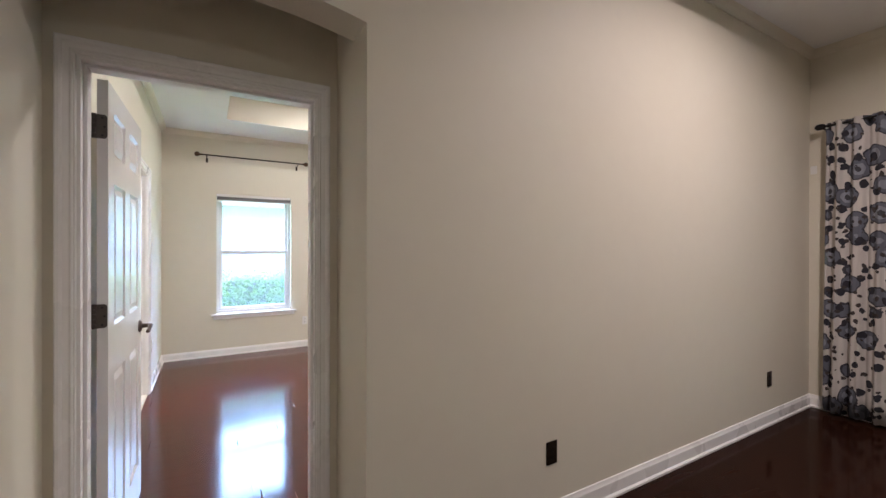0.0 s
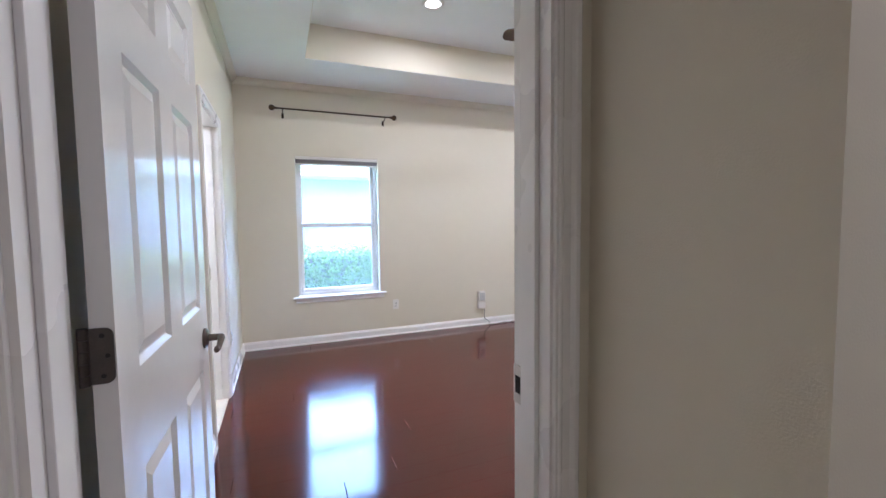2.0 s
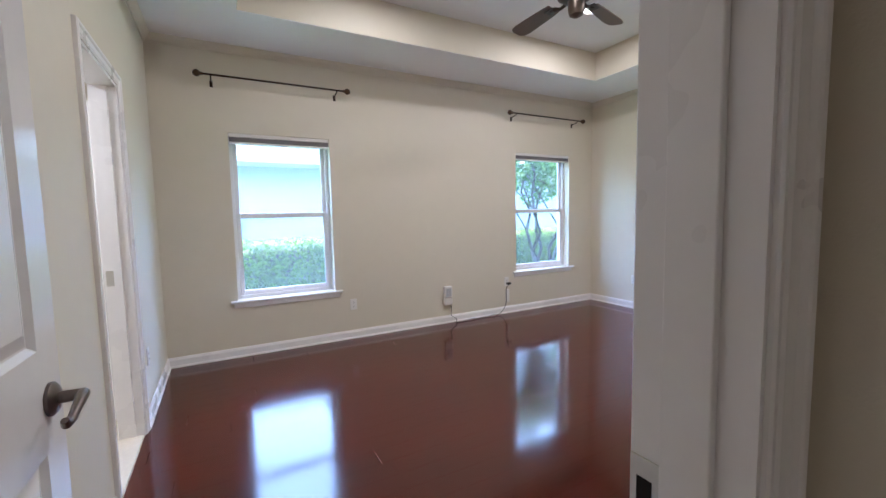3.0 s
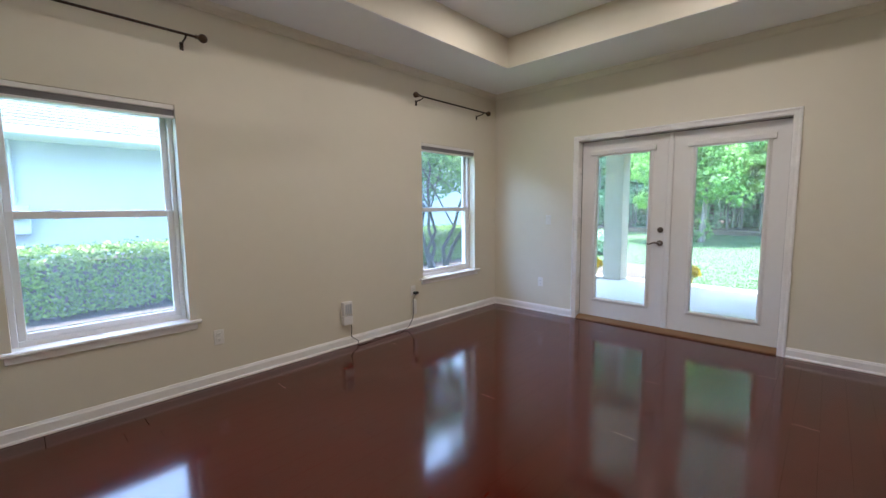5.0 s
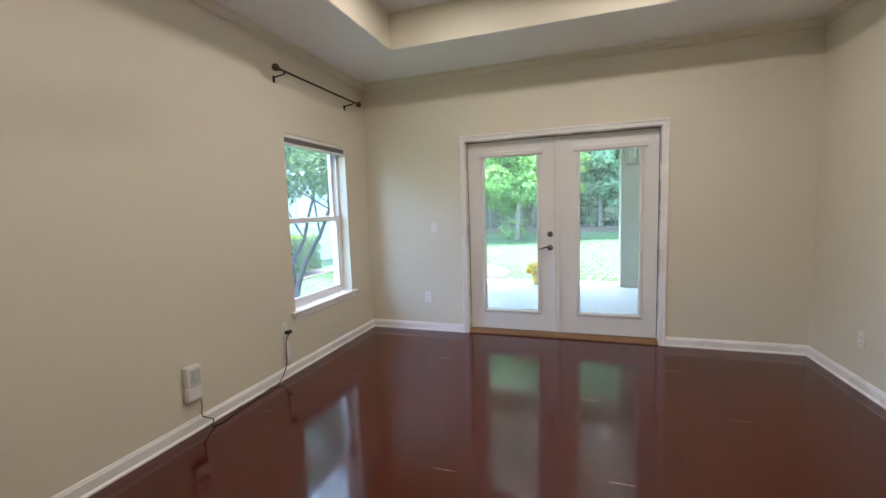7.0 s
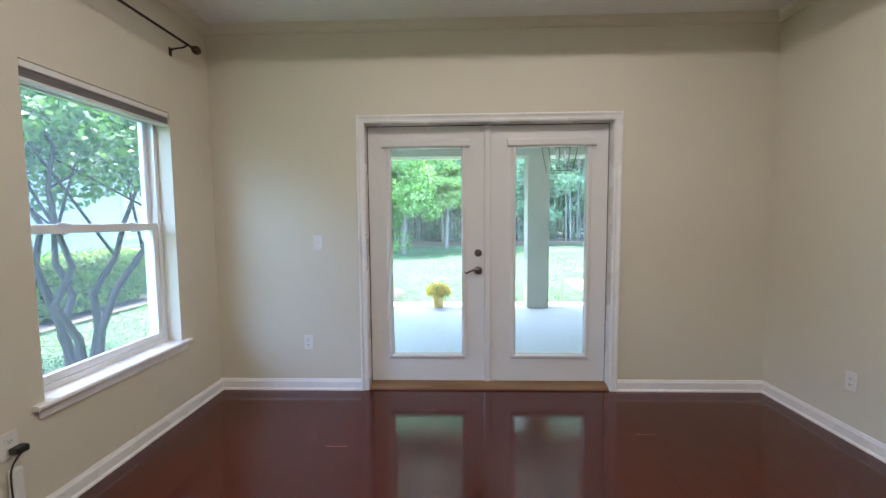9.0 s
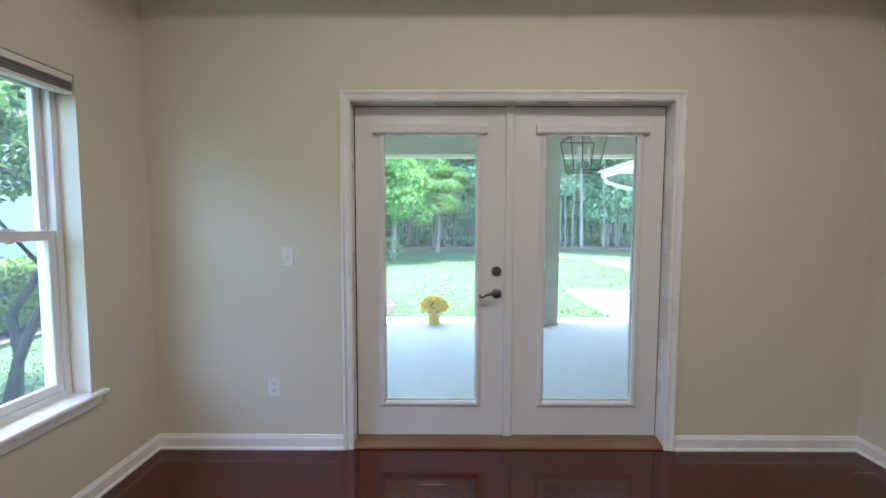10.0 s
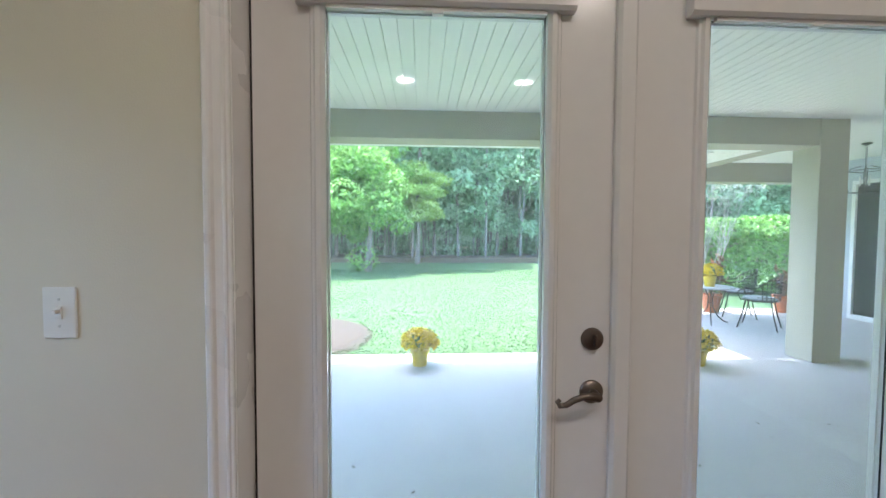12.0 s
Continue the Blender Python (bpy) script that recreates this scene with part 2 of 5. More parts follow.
METER = mat("grey_enamel", (0.45, 0.48, 0.52), 0.5, vary=0.05)
BULB = mat("candle_glass", (0.8, 0.8, 0.78), 0.2)


# ---- building helpers ----
def box(bm, x0, x1, y0, y1, z0, z1, bevel=0.0):
    vs = [bm.verts.new((x, y, z)) for z in (z0, z1) for y in (y0, y1) for x in (x0, x1)]
    faces = [bm.faces.new([vs[i] for i in q]) for q in ((0, 2, 3, 1), (4, 5, 7, 6), (0, 1, 5, 4), (2, 6, 7, 3), (0, 4, 6, 2), (1, 3, 7, 5))]
    if bevel:
        edges = list({e for f in faces for e in f.edges})
        bmesh.ops.bevel(bm, geom=edges, offset=bevel, segments=2, profile=0.5, affect="EDGES")
    return bm


def boxes(*rows, bevel=0.0):
    bm = bmesh.new()
    for r in rows:
        box(bm, *r, bevel=bevel)
    return bm


def lathe(bm, profile, centre, axis="z", seg=24):
    """Turns (radius, height) pairs about an axis through centre."""
    rings = []
    c = Vector(centre)
    for r, h in profile:
        ring = []
        for i in range(seg):
            a = 2 * math.pi * i / seg
            u, v = r * math.cos(a), r * math.sin(a)
            ring.append(bm.verts.new(c + Vector({"z": (u, v, h), "x": (h, u, v), "y": (v, h, u)}[axis])))
        rings.append(ring)
    for a, b in zip(rings, rings[1:]):
        for i in range(seg):
            bm.faces.new((a[i], a[(i + 1) % seg], b[(i + 1) % seg], b[i]))
    for ring, flip in ((rings[0], True), (rings[-1], False)):
        bm.faces.new(ring[::-1] if flip else ring)
    return bm


def tube(bm, pts, radii, seg=8):
    """A round rod through points, with a radius at each."""
    pts = [Vector(p) for p in pts]
    if not hasattr(radii, "__len__"):
        radii = [radii] * len(pts)
    rings = []
    side = None
    for i, p in enumerate(pts):
        d = (pts[min(i + 1, len(pts) - 1)] - pts[max(i - 1, 0)]).normalized()
        side = d.orthogonal().normalized() if side is None else (side - d * side.dot(d)).normalized()
        up = d.cross(side)
        rings.append([bm.verts.new(p + (side * math.cos(2 * math.pi * k / seg) + up * math.sin(2 * math.pi * k / seg)) * radii[i]) for k in range(seg)])
    for a, b in zip(rings, rings[1:]):
        for k in range(seg):
            bm.faces.new((a[k], a[(k + 1) % seg], b[(k + 1) % seg], b[k]))
    bm.faces.new(rings[0][::-1])
    bm.faces.new(rings[-1])
    return bm


def sweep(bm, profile, path, normal, closed=False):
    """Runs a profile of (across, out) pairs along a mitred path; across points to the right of the way as seen against normal."""
    pts, n = [Vector(p) for p in path], Vector(normal)
    rings = []
    for i, p in enumerate(pts):
        before = (p - pts[i - 1]).normalized() if closed or i > 0 else None
        after = (pts[(i + 1) % len(pts)] - p).normalized() if closed or i < len(pts) - 1 else None
        s1 = (before or after).cross(n)
        s2 = (after or before).cross(n)
        m = (s1 + s2).normalized()
        m = m / max(0.2, m.dot(s1))
        rings.append([bm.verts.new(p + m * u + n * w) for u, w in profile])
    k = len(profile)
    pairs = list(zip(rings, rings[1:] + rings[:1])) if closed else list(zip(rings, rings[1:]))
    for a, b in pairs:
        for i in range(k):
            bm.faces.new((a[i], b[i], b[(i + 1) % k], a[(i + 1) % k]))
    if not closed:
        bm.faces.new(rings[0])
        bm.faces.new(rings[-1][::-1])
    return bm


def part(name, bm, material, parent=None, label="", smooth=False):
    """Links a bmesh as one mesh object, under a thing or a part."""
    bmesh.ops.recalc_face_normals(bm, faces=bm.faces)
    me = bpy.data.meshes.new(name)
    if smooth:
        for f in bm.faces:
            f.smooth = True
    bm.to_mesh(me)
    bm.free()
    me.materials.append(material)
    if smooth:
        me.set_sharp_from_angle(angle=radians(40))
    ob = new(name, me)
    if parent:
        ob.parent = parent
    if label:
        tagged(ob, label)
    return ob


def structure(name, bm, material, label, category):
    return tagged(part(name, bm, material), label, category, kind="structure")


def thing(name, label, category, group="", kind="", at=(0, 0, 0)):
    ob = new(name)
    ob.location = at
    return tagged(ob, label, category, group, kind)


def wall_y(y0, y1, x0, x1, z1, holes=(), z0=0.0):
    """A wall along x, from x0 to x1, with holes (x0, x1, z0, z1) in order."""
    rows, x = [], x0
    for a, b, c, d in holes:
        rows.append((x, a, y0, y1, z0, z1))
        if c > z0:
            rows.append((a, b, y0, y1, z0, c))
        if d < z1:
            rows.append((a, b, y0, y1, d, z1))
        x = b
    rows.append((x, x1, y0, y1, z0, z1))
    return boxes(*rows)


def wall_x(x0, x1, y0, y1, z1, holes=(), z0=0.0):
    rows, y = [], y0
    for a, b, c, d in holes:
        rows.append((x0, x1, y, a, z0, z1))
        if c > z0:
            rows.append((x0, x1, a, b, z0, c))
        if d < z1:
            rows.append((x0, x1, a, b, d, z1))
        y = b
    rows.append((x0, x1, y, y1, z0, z1))
    return boxes(*rows)


def leaf_cloud(name, points, normals, size, material, parent, seed=0, spread=0.9, long=1.7, label="", kind=""):
    """Many small pointed leaves, one at each point, turned about the given ways."""
    rng = np.random.default_rng(seed)
    p = np.asarray(points, float)
    n = len(p)
    d = np.asarray(normals, float) + rng.normal(0, spread, (n, 3))
    d /= np.linalg.norm(d, axis=1)[:, None] + 1e-9
    t = np.cross(d, rng.normal(0, 1, (n, 3)))
    t /= np.linalg.norm(t, axis=1)[:, None] + 1e-9
    b = np.cross(d, t)
    s = size * rng.uniform(0.6, 1.3, n)[:, None]
    v = np.stack([p - t * s * long * 0.5, p + b * s * 0.5 + d * s * 0.12, p + t * s * long * 0.5, p - b * s * 0.5 + d * s * 0.12], 1).reshape(-1, 3)
    me = bpy.data.meshes.new(name)
    me.vertices.add(4 * n)
    me.vertices.foreach_set("co", v.ravel())
    me.loops.add(4 * n)
    me.loops.foreach_set("vertex_index", np.arange(4 * n, dtype=np.int32))
    me.polygons.add(n)
    me.polygons.foreach_set("loop_start", np.arange(0, 4 * n, 4, dtype=np.int32))
    me.update(calc_edges=True)
    me.materials.append(material)
    ob = new(name, me)
    if parent:
        ob.parent = parent
    return tagged(ob, label, kind=kind)


def clumps(rng, centres, radius, per, flat=0.7):
    """Points on and in ragged balls about the centres, and the ways out of them."""
    pts, nor = [], []
    for c in centres:
        r = radius * rng.uniform(0.6, 1.25)
        w = rng.normal(0, 1, (per, 3))
        w /= np.linalg.norm(w, axis=1)[:, None]
        q = w * (r * rng.uniform(0.45, 1.0, per) ** 0.5)[:, None]
        q[:, 2] *= flat
        pts.append(q + np.asarray(c))
        nor.append(w + np.array((0, 0, 0.5)))
    return np.concatenate(pts), np.concatenate(nor)


# ---- room numbers ----
NORTH, EAST, WEST, SOUTH = 6.17, 4.862, -0.372, 1.906
SOFFIT_Z, TRAY_Z, TOP = 2.825, 3.14, 3.45
TRAY = (0.295, 4.07, 2.64, 5.43)
HALL = 1.742
DOOR_Y0, DOOR_Y1 = 2.157, 2.284
WIN = [(0.205, 1.107), (3.475, 4.412)]
WZ0, WZ1 = 0.53, 2.071
FD = (3.075, 4.979, 0.0, 2.093)

# ---- walls ----
structure("wall_north", wall_y(NORTH, NORTH + 0.2, -0.5, EAST + 0.2, TOP, [(a, b, WZ0, WZ1) for a, b in WIN]), PAINT, "cream painted bedroom wall with two windows", "wall")
structure("wall_east", wall_x(EAST, EAST + 0.2, SOUTH - 0.15, NORTH, TOP, [FD]), PAINT, "cream painted bedroom wall with french doors", "wall")
structure("wall_west", wall_x(WEST - 0.12, WEST, DOOR_Y1, NORTH, TOP, [(4.21, 4.93, 0.0, 2.065)]), PAINT, "cream painted bedroom wall with a doorway", "wall")
structure("wall_south", boxes((0.82, EAST, HALL, SOUTH, 0, TOP), (0.650, 0.82, HALL, DOOR_Y0, 0, TOP)), PAINT, "cream painted wall between bedroom and living room", "wall")
structure("wall_doorway", wall_y(DOOR_Y0, DOOR_Y1, WEST - 0.12, 0.82, TOP, [(-0.290, 0.565, 0, 2.072)]), PAINT, "cream painted wall round the bedroom doorway", "wall")
structure("wall_return", boxes((0.70, 0.82, SOUTH + 0.001, DOOR_Y0, 0, TOP)), PAINT, "short cream painted return beside the doorway", "wall")
structure("wall_hall", boxes((-0.50, -0.375, -3.6, DOOR_Y0, 0, TOP)), PAINT, "cream painted hall wall", "wall")
structure("wall_living_east", wall_x(4.70, 4.82, -3.6, HALL, TOP, [(-0.9, 1.0, 0.1, 2.2)]), PAINT, "cream painted living room wall with a curtained window", "wall")
structure("wall_living_south", boxes((-0.47, 4.79, -3.72, -3.6, 0, TOP)), PAINT, "cream painted living room wall", "wall")
bm = bmesh.new()
N = 20
xs = [-0.375 + 1.025 * i / N for i in range(N + 1)]
arch = [2.24 + 0.06 * (1 - ((x - 0.1375) / 0.5125) ** 2) for x in xs]
for y, flip in ((HALL, 0), (SOUTH, 1)):
    low = [bm.verts.new((x, y, z)) for x, z in zip(xs, arch)]
    high = [bm.verts.new((x, y, TOP)) for x in xs]
    for i in range(N):
        bm.faces.new((low[i], low[i + 1], high[i + 1], high[i]))
    if not flip:
        first = low
    else:
        for i in range(N):
            bm.faces.new((first[i], first[i + 1], low[i + 1], low[i]))
structure("wall_arch", bm, PAINT, "cream painted arched header over the hall niche", "wall")

# ---- floors ----
structure("floor_bedroom", boxes((WEST, EAST + 0.2, SOUTH, NORTH, -0.10, -0.014), (-0.375, 0.70, HALL, SOUTH, -0.10, -0.014)), SUBFLOOR, "bedroom floor of glossy red cherry planks", "floor")
structure("floor_living", boxes((-0.47, 4.79, -3.72, HALL, -0.1, 0.0)), DARKWOOD, "dark stained wooden living room floor", "floor")
structure("floor_bath", boxes((-2.6, WEST, 3.3, NORTH, -0.1, -0.003)), TILE, "pale tiled floor of the adjoining room", "floor")

# ---- ceilings ----
x0, x1, y0, y1 = TRAY
structure("ceiling_bedroom", boxes((WEST, x0, SOUTH, NORTH, SOFFIT_Z, TOP), (x1, EAST, SOUTH, NORTH, SOFFIT_Z, TOP), (x0, x1, SOUTH, y0, SOFFIT_Z, TOP), (x0, x1, y1, NORTH, SOFFIT_Z, TOP), (x0, x1, y0, y1, TRAY_Z, TOP)), CEIL, "white tray ceiling of the bedroom", "ceiling")
structure("tray_sides", boxes((x0, x1, y0, y0 + 0.004, SOFFIT_Z + 0.004, TRAY_Z), (x0, x1, y1 - 0.004, y1, SOFFIT_Z + 0.004, TRAY_Z), (x0, x0 + 0.004, y0 + 0.004, y1 - 0.004, SOFFIT_Z + 0.004, TRAY_Z), (x1 - 0.004, x1, y0 + 0.004, y1 - 0.004, SOFFIT_Z + 0.004, TRAY_Z)), PAINT, "cream painted upright sides of the ceiling tray", "ceiling")
structure("ceiling_living", boxes((-0.375, 1.6, -3.6, HALL, 3.1, TOP + 0.1), (1.6, 4.70, 1.15, HALL, 3.1, TOP + 0.1), (1.6, 4.70, -3.6, -2.6, 3.1, TOP + 0.1), (4.3, 4.70, -2.6, 1.15, 3.1, TOP + 0.1), (1.6, 4.3, -2.6, 1.15, 3.36, TOP + 0.1), (-0.375, 0.650, SOUTH, DOOR_Y0, 2.6, 2.7)), CEIL, "white tray ceiling of the living room", "ceiling")
structure("ceiling_bath", boxes((-2.6, WEST - 0.12, 3.3, NORTH, 2.44, 2.54)), CEIL, "white ceiling of the adjoining room", "ceiling")
structure("wall_bath", boxes((-2.72, -2.6, 3.3, NORTH, 0, 2.54), (-2.6, WEST - 0.12, 3.18, 3.3, 0, 2.54), (-2.6, -0.5, NORTH - 0.003, NORTH + 0.2, 0, 2.54)), PAINT, "cream walls of the adjoining room", "wall")

# crown mouldings
CROWN = [(0, 0), (0.010, 0), (0.018, 0.014), (0.040, 0.034), (0.050, 0.052), (0.054, 0.060), (0, 0.060)]
structure("crown_moulding", sweep(bmesh.new(), CROWN, [(WEST, DOOR_Y1, SOFFIT_Z - 0.061), (WEST, NORTH, SOFFIT_Z - 0.061), (EAST, NORTH, SOFFIT_Z - 0.061), (EAST, SOUTH, SOFFIT_Z - 0.061), (0.82, SOUTH, SOFFIT_Z - 0.061)], (0, 0, 1)), PAINT, "narrow cream crown moulding", "moulding")
structure("crown_living", sweep(bmesh.new(), CROWN, [(0.67, HALL, 3.039), (4.70, HALL, 3.039), (4.70, -3.6, 3.039)], (0, 0, 1)), PAINT, "cream crown moulding in the living room", "moulding")

# baseboards with a shoe
BASE = [(0, 0), (0.024, 0), (0.024, 0.010), (0.014, 0.018), (0.014, 0.068), (0.009, 0.078), (0.006, 0.088), (0, 0.09)]
for path in ([(WEST, DOOR_Y1, 0), (WEST, 4.155, 0)], [(WEST, 4.985, 0), (WEST, NORTH, 0), (EAST, NORTH, 0), (EAST, FD[1] + 0.054, 0)], [(EAST, FD[0] - 0.054, 0), (EAST, SOUTH, 0), (0.82, SOUTH, 0), (0.82, DOOR_Y1, 0), (0.64, DOOR_Y1, 0)]):
    structure("baseboard", sweep(bmesh.new(), BASE, path, (0, 0, 1)), TRIM, "white painted baseboard with a quarter-round shoe", "baseboard")
BASE2 = [(u, w * 1.2) for u, w in BASE]
for path in ([(0.650, DOOR_Y0, 0), (0.650, HALL, 0), (4.70, HALL, 0), (4.70, -3.6, 0)], [(-0.375, -3.6, 0), (-0.375, DOOR_Y0, 0)]):
    structure("baseboard", sweep(bmesh.new(), BASE2, path, (0, 0, 1)), TRIM, "tall white painted living room baseboard", "baseboard")

# ---- doorway to the hall: jamb, casings, strike ----
CASING = [(0, 0), (0, 0.009), (0.002, 0.012), (0.008, 0.012), (0.011, 0.015), (0.015, 0.015), (0.019, 0.012), (0.036, 0.014), (0.041, 0.019), (0.045, 0.021), (0.054, 0.021), (0.059, 0.016), (0.059, 0)]


def casing_y(x0, x1, top, y, out):
    """Casing round an opening in a wall along x, on the side that out points to."""
    path = [(x0, y, 0), (x0, y, top), (x1, y, top), (x1, y, 0)]
    if out > 0:
        path = path[::-1]
    return sweep(bmesh.new(), [(-u, w) for u, w in CASING], path, (0, out, 0))


def casing_x(y0, y1, top, x, out):
    path = [(x, y0, 0), (x, y0, top), (x, y1, top), (x, y1, 0)]
    if out < 0:
        path = path[::-1]
    return sweep(bmesh.new(), [(-u, w) for u, w in CASING], path, (out, 0, 0))


frame_1 = thing("door_1", "white painted doorway casing and jamb, open", "door frame", kind="structure")
part("casing", casing_y(-0.283, 0.554, 2.066, DOOR_Y0, -1), TRIM, frame_1)
part("casing", casing_y(-0.283, 0.554, 2.066, DOOR_Y1, 1), TRIM, frame_1)
part("jamb", boxes((-0.290, -0.272, DOOR_Y0 - 0.004, DOOR_Y1 + 0.004, 0, 2.054), (0.547, 0.565, DOOR_Y0 - 0.004, DOOR_Y1 + 0.004, 0, 2.054), (-0.290, 0.565, DOOR_Y0 - 0.004, DOOR_Y1 + 0.004, 2.054, 2.072)), TRIM, frame_1)
part("stop", boxes((-0.272, -0.260, 2.19, 2.245, 0, 2.054), (0.535, 0.547, 2.19, 2.245, 0, 2.054), (-0.260, 0.535, 2.19, 2.245, 2.042, 2.054), bevel=0.002), TRIM, frame_1)
strike = part("strike_plate", boxes((0.5435, 0.5468, 2.248, 2.288, 0.90, 0.99), bevel=0.001), SILVER, frame_1, "brushed metal strike plate")
part("latch_hole", boxes((0.5425, 0.5433, 2.258, 2.278, 0.925, 0.965)), DARK, strike)


# ---- six-panel door leaf, open into the bedroom ----
def panel_leaf(name, w, h, t, rows, cols, label):
    """A leaf in its own frame: x along its width from the hinge, y its thickness, z up, with sunk raised panels on both faces."""
    ob = thing(name, label, "door")
    rails, xs = [], [0.0]
    for a, b in cols:
        xs += [a, b]
    xs.append(w)
    zs = [0.0]
    for a, b in rows:
        zs += [a, b]
    zs.append(h)
    body = bmesh.new()
    for i in range(0, len(xs) - 1, 2):
        box(body, xs[i], xs[i + 1], 0, t, 0, h)
    for a, b in cols:
        for k in range(0, len(zs) - 1, 2):
            box(body, a, b, 0, t, zs[k], zs[k + 1])
    part("stile_and_rails", body, DOORP, ob)
    for a, b in cols:
        for c, d in rows:
            bm = bmesh.new()
            for face, s in ((0.0, 1), (t, -1)):
                ins = [(0, 0.0), (0.012, 0.010), (0.016, 0.010), (0.042, 0.002)]
                loops = [[bm.verts.new((x, face + s * dep, z)) for x, z in ((a + i, c + i), (b - i, c + i), (b - i, d - i), (a + i, d - i))] for i, dep in ins]
                for p, q in zip(loops, loops[1:]):
                    for k in range(4):
                        bm.faces.new((p[k], p[(k + 1) % 4], q[(k + 1) % 4], q[k]))
                bm.faces.new(loops[-1])
            part("panel", bm, DOORP, ob)
    return ob


def lever(parent, at, way, reach, material, label):
    """A rosette, a neck and a curved lever; way: +1 or -1 along local y, reach: +1 or -1 along local x."""
    x, y, z = at
    bm = lathe(bmesh.new(), [(0.033, 0), (0.033, way * 0.006), (0.026, way * 0.012), (0.012, way * 0.014), (0.011, way * 0.05), (0.0, way * 0.05)], (x, y, z), "y", 24)
    h = part("handle", bm, material, parent, label, smooth=True)
    pts = [(x, y + way * 0.05, z), (x + reach * 0.03, y + way * 0.056, z + 0.004), (x + reach * 0.06, y + way * 0.056, z - 0.004), (x + reach * 0.085, y + way * 0.054, z - 0.016), (x + reach * 0.105, y + way * 0.052, z - 0.016), (x + reach * 0.112, y + way * 0.052, z - 0.006)]
    part("lever", tube(bmesh.new(), pts, [0.012, 0.011, 0.009, 0.008, 0.009, 0.006], 10), material, h, smooth=True)
    return h


leaf = panel_leaf("panel_door", 0.775, 2.03, 0.035, [(0.19, 0.845), (1.045, 1.635), (1.755, 1.93)], [(0.105, 0.335), (0.445, 0.68)], "white six-panel wooden door, open into the bedroom")
leaf.matrix_basis = pose(-0.254, 2.300, 0.008, 0, 0, 89.0) @ Matrix.Translation((0, -0.035, 0))
lever(leaf, (0.715, 0.0, 0.94), -1, -1, NICKEL, "antique nickel lever handle")
lever(leaf, (0.715, 0.035, 0.94), 1, -1, NICKEL, "antique nickel lever handle")
part("latch_plate", boxes((0.775, 0.7765, 0.006, 0.029, 0.92, 0.98)), NICKEL, leaf)
for z in (0.25, 1.10, 1.845):
    bm = bmesh.new()
    arc = [(0.0145 - 0.0125 * math.cos(k * math.pi / 10), 0.0345 + 0.0125 * math.sin(k * math.pi / 10)) for k in range(6)]
    outline = [(0.038, -0.047)] + [(q, -h) for q, h in reversed(arc)] + arc + [(0.038, 0.047)]
    front = [bm.verts.new((-0.003, q, z + h)) for q, h in outline]
    rear = [bm.verts.new((-0.0005, q, z + h)) for q, h in outline]
    bm.faces.new(front)
    for k in range(len(outline)):
        bm.faces.new((front[k], front[k - 1], rear[k - 1], rear[k]))
    hinge = part("hinge", bm, HINGE, leaf, "dark metal butt hinge")
    for k in range(5):
        part("knuckle", tube(bmesh.new(), [(-0.004, 0.043, z - 0.048 + 0.0194 * k), (-0.004, 0.043, z - 0.0295 + 0.0194 * k)], 0.0075, 12), HINGE, hinge, smooth=True)
    for q, h in ((0.018, -0.034), (0.011, 0.0), (0.018, 0.034)):
        part("screw", lathe(bmesh.new(), [(0.0042, 0.0), (0.0036, -0.0009), (0.0, -0.0009)], (-0.003, q, z + h), "x", 10), BLACK, hinge)

# ---- west doorway ----
frame_2 = thing("door_2", "white painted doorway to a bright tiled room", "door frame", kind="structure")
part("casing", casing_x(4.215, 4.925, 2.06, WEST, 1), TRIM, frame_2)
part("jamb", boxes((WEST - 0.124, WEST + 0.004, 4.21, 4.228, 0, 2.047), (WEST - 0.124, WEST + 0.004, 4.912, 4.93, 0, 2.047), (WEST - 0.124, WEST + 0.004, 4.21, 4.93, 2.047, 2.065)), TRIM, frame_2)
part("stop", boxes((WEST - 0.075, WEST - 0.04, 4.90, 4.912, 0, 2.047), (WEST - 0.075, WEST - 0.04, 4.228, 4.24, 0, 2.047)), TRIM, frame_2)
part("strike_plate", boxes((WEST - 0.115, WEST - 0.08, 4.909, 4.9118, 0.922, 1.012)), SILVER, frame_2, "brushed metal strike plate")
part("saddle", boxes((WEST - 0.12, WEST - 0.002, 4.228, 4.912, -0.003, 0.008), bevel=0.003), TILE, frame_2, "pale stone saddle")
bath_leaf = panel_leaf("panel_door", 0.66, 2.02, 0.035, [(0.20, 0.87), (1.07, 1.69), (1.81, 1.97)], [(0.09, 0.29), (0.37, 0.57)], "white six-panel door standing open in the adjoining room")
bath_leaf.matrix_basis = pose(-0.50, 5.25, 0.008, 0, 0, 176)
for z in (0.22, 1.80):
    part("hinge", boxes((0.0, 0.03, 0.035, 0.037, z - 0.003, z + 0.003)), BLACK, bath_leaf, "dark metal hinge")

